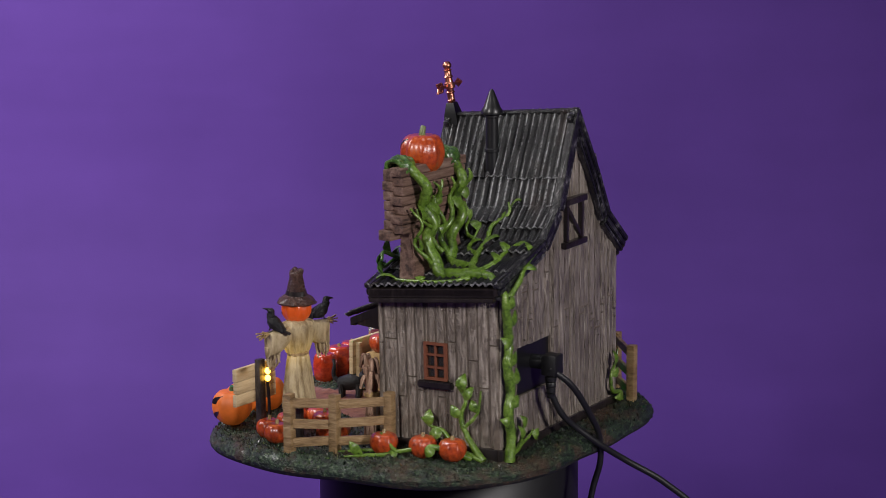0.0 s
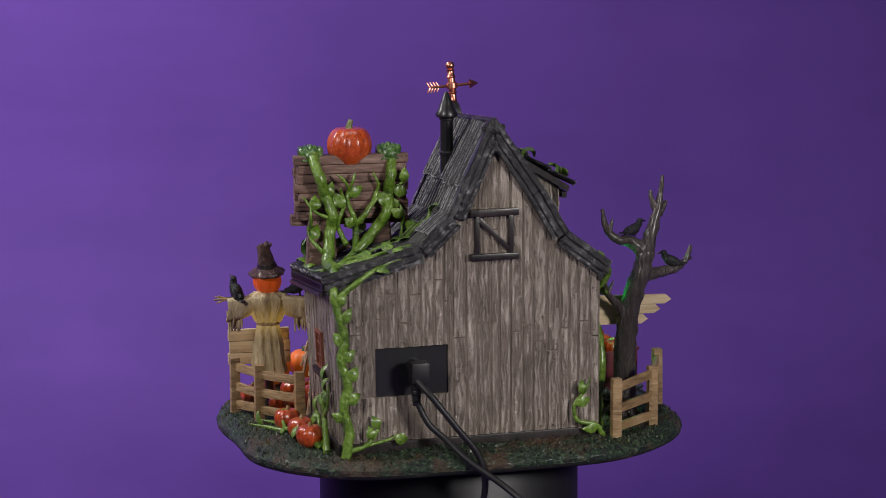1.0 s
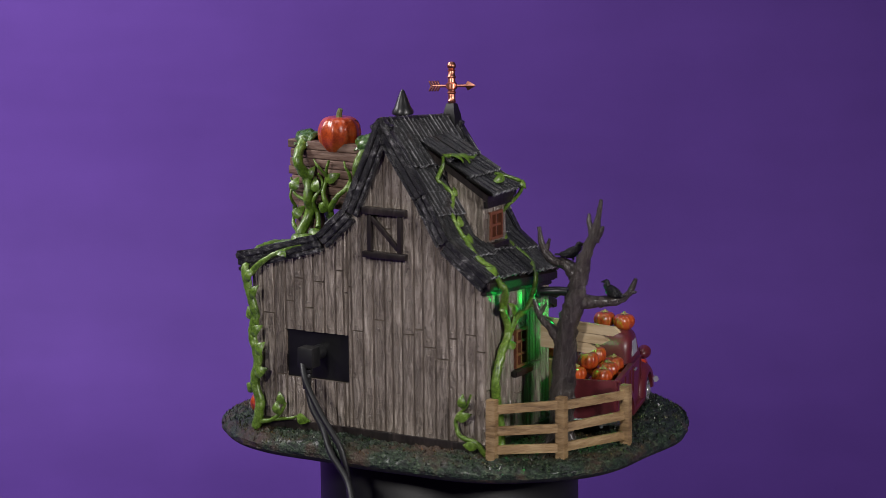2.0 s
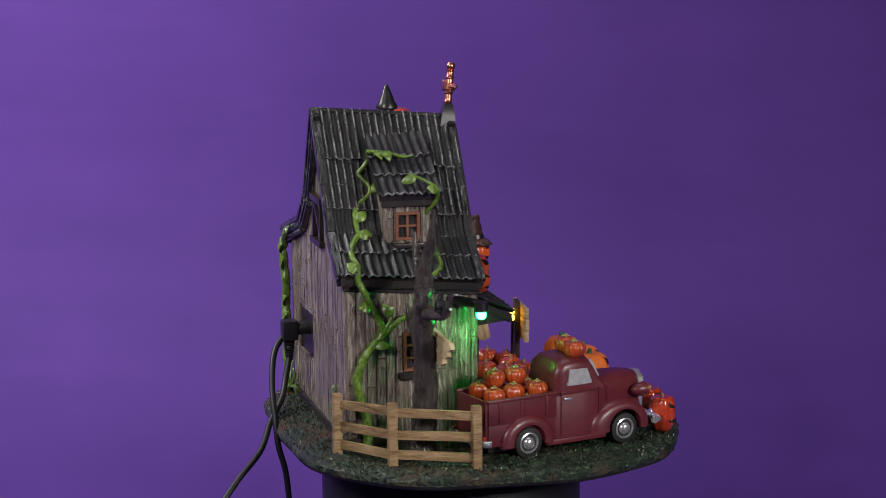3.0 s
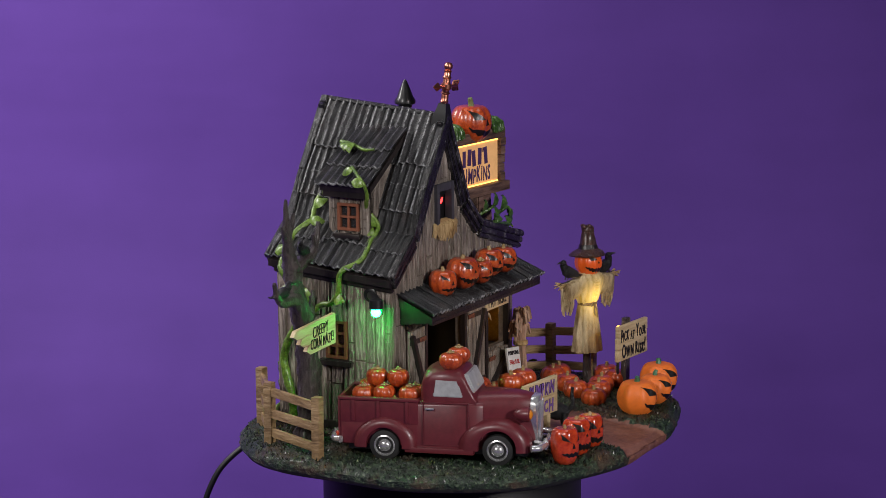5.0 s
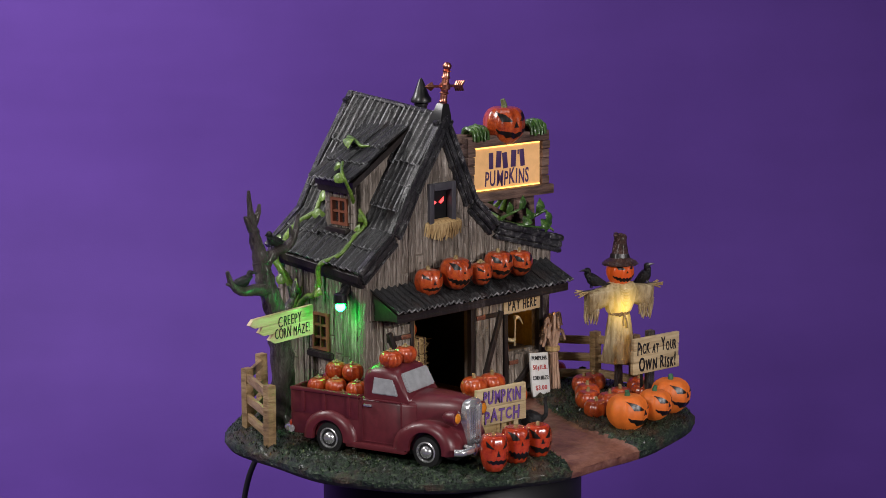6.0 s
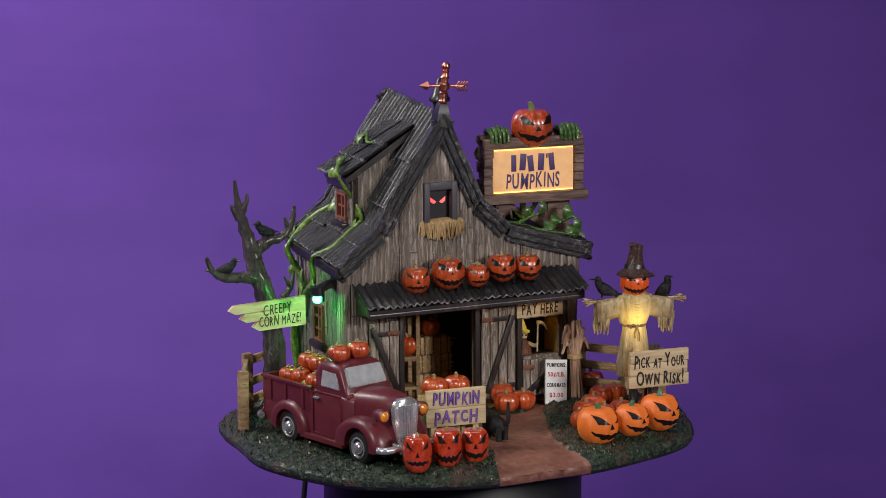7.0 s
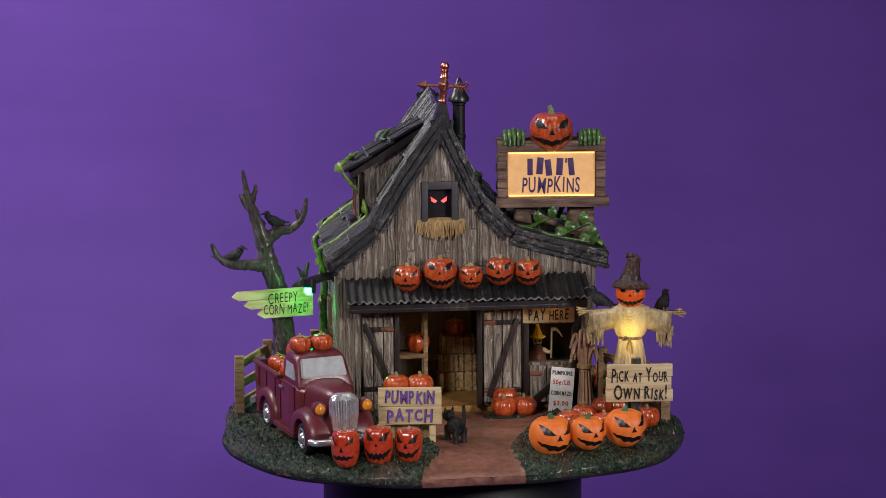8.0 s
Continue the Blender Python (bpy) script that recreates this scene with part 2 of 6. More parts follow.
def backdrop_material():
    m, nt, b = material("purple_paper", 0.75)
    v = coords(nt)
    big = noise_fac(nt, v, 5.5, 5, 0.6)
    wide = noise_fac(nt, coords(nt, (0.5, 1, 2.6)), 4.0, 4, 0.6)
    big = mix(nt, 0.5, big, wide)
    nt.links.new(ramp(nt, big, [(0.34, (0.0495, 0.0188, 0.141)), (0.66, (0.0705, 0.0280, 0.190))]), b.inputs["Base Color"])
    b.inputs["Specular IOR Level"].default_value = 0.2
    bump(nt, b, noise_fac(nt, v, 900, 3), 0.12, 0.0004)
    return m


BACKDROP = backdrop_material()

# ---- mesh helpers; they work in millimetres ----
MOVERS = []


def at(x, y, z, rz=0, rx=0, ry=0):
    return pose(x / 1000, y / 1000, z / 1000, rx, ry, rz)


def mesh_of(bm, name, mat, smooth=None):
    bmesh.ops.recalc_face_normals(bm, faces=bm.faces)
    bm.transform(Matrix.Scale(0.001, 4))
    me = bpy.data.meshes.new(name)
    bm.to_mesh(me)
    bm.free()
    for k in mat if isinstance(mat, (list, tuple)) else [mat]:
        me.materials.append(k)
    if smooth is not None:
        for p in me.polygons:
            p.use_smooth = True
        me.set_sharp_from_angle(angle=radians(smooth))
    return me


def part(name, bm, mat, parent, label="", smooth=40):
    ob = new(name, mesh_of(bm, name, mat, smooth))
    ob.parent = parent
    return tagged(ob, label)


def thing(name, m, label, category, group="", bm=None, mat=None, smooth=40):
    ob = new(name, mesh_of(bm, name, mat, smooth) if bm else None)
    ob.matrix_basis = m
    MOVERS.append((ob, m))
    return tagged(ob, label, category, group)


def again(ob, m, label=""):
    c = copy_thing(ob, m)
    MOVERS.append((c, m))
    return tagged(c, label)


def hexa(bm, lo, hi):
    """A solid between four low corners and four high corners."""
    vs = [bm.verts.new(c) for c in (*lo, *hi)]
    for f in ((3, 2, 1, 0), (4, 5, 6, 7), (0, 1, 5, 4), (1, 2, 6, 5), (2, 3, 7, 6), (3, 0, 4, 7)):
        bm.faces.new([vs[i] for i in f])
    return vs


def box(bm, x0, x1, y0, y1, z0, z1, m=None, bevel=0.0):
    vs = hexa(bm, ((x0, y0, z0), (x1, y0, z0), (x1, y1, z0), (x0, y1, z0)), ((x0, y0, z1), (x1, y0, z1), (x1, y1, z1), (x0, y1, z1)))
    if bevel:
        es = list({e for v in vs for e in v.link_edges})
        r = bmesh.ops.bevel(bm, geom=es, offset=bevel, segments=2, affect="EDGES", profile=0.6)
        vs = list({v for f in r["faces"] for v in f.verts} | {v for v in vs if v.is_valid})
    if m:
        bmesh.ops.transform(bm, matrix=m, verts=vs)
    return vs


def beam(bm, a, b, w, d, up=(0, 0, 1), bevel=0.4):
    """A square bar from a to b."""
    a, b = Vector(a), Vector(b)
    q = (b - a).to_track_quat("Z", "Y").to_matrix().to_4x4()
    return box(bm, -w / 2, w / 2, -d / 2, d / 2, 0, (b - a).length, Matrix.Translation(a) @ q, bevel)


def lathe(bm, profile, seg=16, m=None, wobble=None):
    rings = []
    for r, z in profile:
        ring = []
        for i in range(seg):
            a = 2 * math.pi * i / seg
            k = wobble(a, z) if wobble else 1
            ring.append(bm.verts.new((r * k * math.cos(a), r * k * math.sin(a), z)))
        rings.append(ring)
    for p, q in zip(rings, rings[1:]):
        for i in range(seg):
            bm.faces.new((p[i], p[(i + 1) % seg], q[(i + 1) % seg], q[i]))
    bm.faces.new(rings[0][::-1])
    bm.faces.new(rings[-1])
    vs = [v for r in rings for v in r]
    if m:
        bmesh.ops.transform(bm, matrix=m, verts=vs)
    return vs


def smooth_path(pts, steps=6):
    pts = [Vector(p) for p in pts]
    p = [2 * pts[0] - pts[1], *pts, 2 * pts[-1] - pts[-2]]
    out = []
    for i in range(1, len(p) - 2):
        for k in range(steps):
            t = k / steps
            a, b, c, d = p[i - 1:i + 3]
            out.append(0.5 * (2 * b + (c - a) * t + (2 * a - 5 * b + 4 * c - d) * t * t + (3 * b - 3 * c + d - a) * t ** 3))
    return [*out, pts[-1]]


def tube(bm, pts, r0, r1, seg=10, rough=0.0, steps=6, seed=0):
    """A tapering, slightly knotty tube through the points."""
    path = smooth_path(pts, steps)
    rings, side = [], None
    for i, c in enumerate(path):
        d = (path[min(i + 1, len(path) - 1)] - path[max(i - 1, 0)]).normalized()
        if side is None:
            side = d.orthogonal().normalized()
        side = (side - d * side.dot(d)).normalized()
        up = d.cross(side)
        r = r0 + (r1 - r0) * i / (len(path) - 1)
        ring = []
        for k in range(seg):
            a = 2 * math.pi * k / seg
            w = side * math.cos(a) + up * math.sin(a)
            n = 1 + rough * noise.noise((c + w * r) * 0.35 + Vector((seed * 7.1, 0, 0)))
            ring.append(bm.verts.new(c + w * r * n))
        rings.append(ring)
    for p, q in zip(rings, rings[1:]):
        for k in range(seg):
            bm.faces.new((p[k], p[(k + 1) % seg], q[(k + 1) % seg], q[k]))
    bm.faces.new(rings[0][::-1])
    bm.faces.new(rings[-1])


def leaf(bm, base, direction, normal, length, width):
    """A thick pointed leaf with a raised midrib."""
    b, d, n = Vector(base), Vector(direction).normalized(), Vector(normal).normalized()
    s = d.cross(n).normalized()
    rows = [(0, 0.1, 0), (0.25, 0.85, 0.25), (0.5, 1.0, 0.3), (0.78, 0.6, 0.15), (1.0, 0.04, -0.15)]
    top, low = [], []
    for t, w, h in rows:
        c = b + d * length * t + n * h * width
        top.append([bm.verts.new(c - s * width * w / 2 - n * 0.25), bm.verts.new(c + n * 0.25 * width * 0.4), bm.verts.new(c + s * width * w / 2 - n * 0.25)])
        low.append(bm.verts.new(c - n * 0.9))
    for i in range(len(rows) - 1):
        p, q = top[i], top[i + 1]
        bm.faces.new((p[0], p[1], q[1], q[0]))
        bm.faces.new((p[1], p[2], q[2], q[1]))
        bm.faces.new((low[i], p[0], q[0], low[i + 1]))
        bm.faces.new((p[2], low[i], low[i + 1], q[2]))


def blob(bm, c, rx, ry, rz, sub=2, rough=0.0, seed=0, m=None):
    r = bmesh.ops.create_icosphere(bm, subdivisions=sub, radius=1)
    for v in r["verts"]:
        k = 1 + rough * noise.noise(v.co * 2.1 + Vector((seed * 3.7, seed, 0)))
        v.co = Vector((v.co.x * rx * k, v.co.y * ry * k, v.co.z * rz * k))
    bmesh.ops.transform(bm, matrix=Matrix.Translation(c) @ (m or Matrix()), verts=r["verts"])
    return r["verts"]


def writing(name, body, size, mat, parent, m, lean=0.0, bold=0.0, width=None, uneven=0.0, height=1.0):
    """Letters of the built-in font as a thin raised mesh; width: millimetres that the line shall fill.
    Lower-case letters become small capitals; uneven: how far each letter strays, as brush lettering does."""
    rnd = random.Random(len(body) * 7 + int(size * 10))
    bm, pen = bmesh.new(), 0.0
    for ch in body:
        if ch == " ":
            pen += 0.30 * size
            continue
        k = size * (0.78 if ch.islower() else 1.0) * (1 + uneven * rnd.uniform(-0.10, 0.10))
        cu = bpy.data.curves.new(name, "FONT")
        cu.body, cu.size, cu.extrude, cu.shear, cu.offset = ch.upper() if uneven else ch, k / 1000, 0.00015, lean + uneven * rnd.uniform(-0.10, 0.10), bold / 1000
        cu.resolution_u = 3
        ob = new(name, cu)
        bpy.context.view_layer.update()
        me = bpy.data.meshes.new_from_object(ob.evaluated_get(bpy.context.evaluated_depsgraph_get()))
        bpy.data.objects.remove(ob)
        xs = [v.co.x for v in me.vertices]
        low, wide = min(xs), max(xs) - min(xs)
        turn = Matrix.Rotation(uneven * rnd.uniform(-0.09, 0.09), 4, "Z")
        me.transform(Matrix.Translation((pen / 1000, uneven * rnd.uniform(-0.05, 0.05) * size / 1000, 0)) @ turn @ Matrix.Translation((-low, 0, 0)))
        bm.from_mesh(me)
        bpy.data.meshes.remove(me)
        pen += wide * 1000 + 0.13 * size
    xs, ys = [v.co.x for v in bm.verts], [v.co.y for v in bm.verts]
    k = width / 1000 / (max(xs) - min(xs)) if width else 1.0
    bm.transform(Matrix.Diagonal((k, height, 1, 1)) @ Matrix.Translation((-(max(xs) + min(xs)) / 2, -(max(ys) + min(ys)) / 2, 0)))
    me = bpy.data.meshes.new(name)
    bm.to_mesh(me)
    bm.free()
    me.materials.append(mat)
    ob = new(name, me)
    ob.parent, ob.matrix_basis = parent, m
    return ob


# ---- backdrop, table, stand ----
def build_studio():
    bm = bmesh.new()
    prof = [(-3200, -160), (300, -160)] + [(300 + 260 * math.sin(a), 100 - 260 * math.cos(a)) for a in np.linspace(0.1, 1.5, 12)] + [(562, 130), (566, 900), (570, 1900)]
    rows = [[bm.verts.new((x, y, z)) for x in np.linspace(-1900, 1900, 20)] for y, z in prof]
    back = [[bm.verts.new((v.co.x, v.co.y + 1.5, v.co.z - 1.5)) for v in r] for r in (rows[0], rows[-1])]
    for p, q in zip(rows, rows[1:]):
        for i in range(19):
            bm.faces.new((p[i], p[i + 1], q[i + 1], q[i]))
    for p, q in ((rows[0], back[0]), (rows[-1], back[1])):
        for i in range(19):
            bm.faces.new((p[i], p[i + 1], q[i + 1], q[i]))
    ob = new("backdrop", mesh_of(bm, "backdrop", BACKDROP, 60))
    tagged(ob, "seamless purple paper backdrop sweeping down under the stand", "backdrop", "", "structure")
    bm = bmesh.new()
    lathe(bm, [(71, -158), (73, -156), (73, -8), (70.5, -5), (60, -4.2), (1, -4.2)], 72)
    stand = thing("turntable_stand", at(-1, 0.5, 0), "round black plastic turntable stand under the model", "turntable", "", bm, PLASTIC)
    bm = bmesh.new()
    for i, w in enumerate((3.0, 2.0, 2.6)):
        box(bm, -6 + i * 4, -6 + i * 4 + w, -0.3, 0.3, 0, 2.2)
    tag = part("maker_mark", bm, WHITE, stand, "small white illegible mark")
    a = radians(-61.6 - 90 - 14)
    tag.matrix_basis = at(73.1 * math.cos(a), 73.1 * math.sin(a), -14, math.degrees(a) + 90)


build_studio()


def build_room():
    """Plain grey studio shell, added unseen round the set for bounce and reflections."""
    grey = painted("grey_studio_paint", [(0.3, (0.16, 0.16, 0.16)), (0.7, (0.20, 0.20, 0.20))], 3, 60, 0.8)
    for name, a in (("wall_north", (-2300, 2300, 1300, 1400, -900, 2500)), ("wall_south", (-2300, 2300, -3500, -3400, -900, 2500)), ("wall_west", (-2400, -2300, -3400, 1300, -900, 2500)),
                    ("wall_east", (2300, 2400, -3400, 1300, -900, 2500)), ("floor", (-2300, 2300, -3400, 1300, -1000, -900)), ("ceiling", (-2300, 2300, -3400, 1300, 2500, 2600))):
        bm = bmesh.new()
        box(bm, *a)
        kind = name.split("_")[0]
        tagged(new(name, mesh_of(bm, name, grey)), "unseen added plain matte grey studio " + kind, kind, "", "structure")


build_room()


# ---- the base with its turf and path ----
def rim(a, grow=0.0):
    c, s = math.cos(a), math.sin(a)
    n = 2.55 if s > 0.25 else 3.0 if s < -0.25 else 2.775 - 0.9 * s
    r = (abs(c / (125.5 + grow)) ** n + abs(s / (109 + grow)) ** n) ** (-1 / n)
    r *= 1 + 0.012 * math.exp(-((a if a < math.pi else a - 2 * math.pi) + 0.5) ** 2 / 0.08)
    r *= 1 + 0.010 * math.sin(5 * a + 1) + 0.008 * math.sin(11 * a)
    return r * c, 12 + r * s


def path_edges(y):
    ys = [-10, 0, 29, 70, 88, 127]
    return np.interp(y, ys, [-66, -62, -45, -27, -22, -27]), np.interp(y, ys, [34, 36, 36, 17, 15, 31])


def on_path(x, y):
    lo, hi = path_edges(y)
    d = min(x - lo, hi - x) + 1.6 * noise.noise(Vector((x * 0.12, y * 0.12, 3)))
    return max(0.0, min(1.0, d / 4 + 0.5)) if y > -8 else 0.0


def ground(x, y):
    """Height of the ground without its small relief."""
    k = ((x / 128) ** 2 + ((y - 12) / 109) ** 2)
    h = 8.0 + 1.5 * noise.noise(Vector((x * 0.02, y * 0.02, 0))) - 4.5 * max(0.0, k - 0.55)
    if x > 50 and y > -20:
        h -= 2.0 * min(1, (x - 50) / 15) * min(1, (y + 20) / 20)
    return h - on_path(x, y) * (1.2 + 2.0 * max(0.0, (y - 70) / 55))


def build_base():
    bm = bmesh.new()
    seg, rings = 400, []
    fr = [0.0] + list(np.linspace(0.02, 1.0, 96))
    for f in fr[1:]:
        ring = []
        for i in range(seg):
            x, y = rim(2 * math.pi * i / seg)
            x, y = x * f, 12 + (y - 12) * f
            e = max(0.0, (f - 0.955) / 0.045)
            p = on_path(x, y)
            rel = (1 - p) * (1.5 * noise.noise(Vector((x * 0.30, y * 0.30, 0))) + 2.6 * abs(noise.noise(Vector((x * 0.6, y * 0.6, 5)))) + 0.5 * noise.noise(Vector((x * 2.1, y * 2.1, 1)))) + p * 0.35 * noise.noise(Vector((x * 0.2, y * 0.2, 9)))
            ring.append(bm.verts.new((x, y, ground(x, y) + rel * (1 - 0.1 * e) - 2.6 * e * e)))
        rings.append(ring)
    for d, z in ((0.9, 2.2), (1.0, 0.9), (0.6, -0.8), (-0.4, -2.6), (-3.5, -4.0), (-60, -4.0)):
        ring = []
        for i in range(seg):
            x, y = rim(2 * math.pi * i / seg, d)
            if d > 0:
                x, y = rim(2 * math.pi * i / seg, d + 1.5 * noise.noise(Vector((x * 0.5, y * 0.5, z))))
            ring.append(bm.verts.new((x, y, z + (0.5 * noise.noise(Vector((x * 0.2, y * 0.2, 2))) if d > 0 else 0))))
        rings.append(ring)
    c = bm.verts.new((0, 12, ground(0, 12)))
    for i in range(seg):
        bm.faces.new((c, rings[0][i], rings[0][(i + 1) % seg]))
    skirt = len(rings) - 7
    for k, (p, q) in enumerate(zip(rings, rings[1:])):
        for i in range(seg):
            f = bm.faces.new((p[i], q[i], q[(i + 1) % seg], p[(i + 1) % seg]))
            m = f.calc_center_median()
            if k < skirt + 4 and on_path(m.x, m.y) > 0.5:
                f.material_index = 1
            elif k > skirt + 2:
                f.material_index = 2
    bm.faces.new(rings[-1][::-1])
    base = thing("display_base", at(0, 0, 0), "oval resin base with dark green turf and a terracotta path", "base")
    for k, (n, mat, lab) in enumerate((("turf", TURF, "dark green rough turf"), ("path", PATH, "smooth terracotta path"), ("rim", EDGE, "worn dark rim"))):
        piece = bm.copy()
        bmesh.ops.delete(piece, geom=[f for f in piece.faces if f.material_index != k], context="FACES")
        for f in piece.faces:
            f.material_index = 0
        part(n, piece, mat, base, lab, 60)
    bm.free()
    # tufts
    rnd = random.Random(4)
    bm = bmesh.new()
    n = 0
    while n < 9000:
        x, y = rnd.uniform(-127, 127), rnd.uniform(-96, 121)
        ax = math.atan2(y - 12, x)
        rx, ry = rim(ax)
        f = math.hypot(x, y - 12) / math.hypot(rx, ry - 12)
        if f > 0.995 or on_path(x, y) > 0.25 or (-80 < x < 62 and -70 < y < -3):
            continue
        n += 1
        g = ground(x, y) - 2.6 * max(0.0, (f - 0.955) / 0.045) ** 2
        h, w, a = rnd.uniform(0.9, 2.4), rnd.uniform(0.4, 0.85), rnd.uniform(0, 6.3)
        lx, ly = rnd.uniform(-1.4, 1.4), rnd.uniform(-1.4, 1.4)
        b = [bm.verts.new((x + w * math.cos(a + k * 2.094), y + w * math.sin(a + k * 2.094), g - 0.6)) for k in range(3)]
        t = bm.verts.new((x + lx, y + ly, g + h))
        for k in range(3):
            bm.faces.new((b[k], b[(k + 1) % 3], t))
    tagged(thing("grass", at(0, 0, 0), "short dark green painted grass tufts on the base", "grass", "", bm, TUFTS, None), kind="stuff")


EDGE = painted("worn_base_edge", [(0.3, (0.006, 0.007, 0.006)), (0.55, (0.014, 0.018, 0.012)), (0.68, (0.07, 0.05, 0.028)), (0.8, (0.20, 0.10, 0.055))], 30, 300, 0.75)
build_base()

# ---- the barn ----
RIGHT = [(3, 176.5), (29.5, 138), (43.5, 114), (68, 95)]
LEFT = [(3, 176), (-20, 126), (-37, 110), (-90, 95)]
BACK, FRONT = -73.0, -1.5


def lift(y):
    return 6.5 * max(0.0, min(1.0, -y / 78))


def roof_z(x, y):
    p = RIGHT if x > 3 else LEFT[::-1]
    return float(np.interp(x, [q[0] for q in p], [q[1] for q in p])) + lift(y)


def wall_pieces(edges, lo, top, holes):
    """Spans of a boarded wall: (u0, u1, low, high at u0, high at u1), with the openings left out."""
    cuts = sorted({*edges, *(h[0] for h in holes), *(h[1] for h in holes)})
    for u0, u1 in zip(cuts, cuts[1:]):
        if u1 - u0 < 0.3:
            continue
        mid, z = (u0 + u1) / 2, lo
        for h in sorted((h for h in holes if h[0] < mid < h[1]), key=lambda h: h[2]):
            if h[2] > z:
                yield u0, u1, z, h[2], h[2]
            z = h[3]
        yield u0, u1, z, top(u0), top(u1)


def boarded_wall(name, place, span, lo, top, holes, parent, width=6.4, thick=3.2, seed=0):
    """A wall core with single boards on its outer side. place(u, v, z): v is millimetres outwards."""
    rnd = random.Random(seed)
    core = bmesh.new()
    ridge = [e for e in (3,) if span[0] < e < span[1]] if "side" not in name else []
    base_edges = [span[0], span[1], *ridge, *np.linspace(span[0], span[1], 14)]
    for u0, u1, z, za, zb in wall_pieces(base_edges, lo, top, holes):
        hexa(core, [place(u, v, z) for u, v in ((u0, -thick), (u1, -thick), (u1, 0), (u0, 0))], [place(u, v, h) for u, v, h in ((u0, -thick, za), (u1, -thick, zb), (u1, 0, zb), (u0, 0, za))])
    bmesh.ops.remove_doubles(core, verts=core.verts, dist=0.02)
    wall = part(name, core, WOOD_SHADE, parent, smooth=None)
    edges, u = [span[0]], span[0]
    while u < span[1] - 8:
        u += width * rnd.uniform(0.75, 1.25)
        edges.append(u)
    edges.append(span[1])
    for u0, u1, z, za, zb in wall_pieces(edges, lo, top, holes):
        runs = [(z, None)]
        if min(za, zb) - z > 30 and rnd.random() < 0.8:
            s = z + (min(za, zb) - z) * rnd.uniform(0.25, 0.75)
            runs = [(z, s - 0.5), (s + 0.5, None)]
        for a, b in runs:
            v = rnd.uniform(0.5, 1.05)
            g = min(0.32, (u1 - u0) * 0.15)
            ha, hb = (za, zb) if b is None else (b, b)
            bm = bmesh.new()
            t = 0.5
            vs = []
            n = 6
            for i in range(n + 1):
                f = i / n
                j0, j1 = rnd.uniform(-0.18, 0.18), rnd.uniform(-0.18, 0.18)
                zl, zr = a + (ha - a) * f, a + (hb - a) * f
                dv = rnd.uniform(-0.12, 0.12)
                vs.append([bm.verts.new(place(u0 + g + j0, -0.2, zl)), bm.verts.new(place(u0 + g + t + j0, v + dv, zl)), bm.verts.new(place((u0 + u1) / 2, v + 0.25 + dv, (zl + zr) / 2)), bm.verts.new(place(u1 - g - t + j1, v + dv, zr)), bm.verts.new(place(u1 - g + j1, -0.2, zr))])
            for p, q in zip(vs, vs[1:]):
                for k in range(4):
                    bm.faces.new((p[k], p[k + 1], q[k + 1], q[k]))
            bm.faces.new(vs[0][::-1])
            bm.faces.new(vs[-1])
            if u1 - u0 > 3.5:
                for zz in (a + 3, (ha + hb) / 2 - 4):
                    if rnd.random() < 0.7 and ha - a > 12:
                        c = Vector(place((u0 + u1) / 2, v + 0.3, zz))
                        blob(bm, c + Vector(place(rnd.uniform(-1, 1), 0, 0)) - Vector(place(0, 0, 0)), 0.7, 0.7, 0.7, 1)
            part("plank", bm, WOOD, wall, smooth=30)
    return wall


def sheet(parent, a, b, c, d, period=4.3, amp=0.75, seed=0, drop=1.0, slices=3, dry=1.0):
    """A corrugated sheet on the corners a, b (upper edge) and d, c (lower edge); its waves run down the slope."""
    rnd = random.Random(seed)
    a, b, c, d = map(Vector, (a, b, c, d))
    nrm = (b - a).cross(d - a).normalized()
    if nrm.z < 0:
        nrm = -nrm
    n = max(2, round((b - a).length / period)) * 6
    bm = bmesh.new()
    top, low = [], []
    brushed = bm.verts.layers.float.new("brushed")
    stops = [*(j / slices for j in range(slices)), 1 - 1.0 / max(4.0, (d - a).length), 1.0]
    slices += 1
    for j, f in enumerate(stops):
        rt, rl = [], []
        for i in range(n + 1):
            u = i / n
            p = (a + (b - a) * u) * (1 - f) + (d + (c - d) * u) * f
            w = amp * (1.0 + 0.3 * math.sin(i * 0.7 + seed)) * math.cos(2 * math.pi * i / 6) + 0.35 * noise.noise(p * 0.13) + 0.25 * noise.noise(p * 0.5)
            out = nrm * (w + drop * f)
            if j == slices:
                out += (d - a).normalized() * (0.9 * noise.noise(p * 0.4 + Vector((seed, 0, 0))))
            rt.append(bm.verts.new(p + out))
            rl.append(bm.verts.new(p + out - nrm * 1.1))
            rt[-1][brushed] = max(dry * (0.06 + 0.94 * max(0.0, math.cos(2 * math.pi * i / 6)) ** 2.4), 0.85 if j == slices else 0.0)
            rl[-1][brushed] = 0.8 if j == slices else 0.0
        top.append(rt)
        low.append(rl)
    for j in range(slices):
        for i in range(n):
            bm.faces.new((top[j][i], top[j][i + 1], top[j + 1][i + 1], top[j + 1][i]))
            bm.faces.new((low[j][i], low[j + 1][i], low[j + 1][i + 1], low[j][i + 1]))
        for k in (0, n):
            bm.faces.new((top[j][k], top[j + 1][k], low[j + 1][k], low[j][k]))
    for i in range(n):
        bm.faces.new((top[0][i], low[0][i], low[0][i + 1], top[0][i + 1]))
        bm.faces.new((top[-1][i], top[-1][i + 1], low[-1][i + 1], low[-1][i]))
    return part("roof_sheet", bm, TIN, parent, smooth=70)


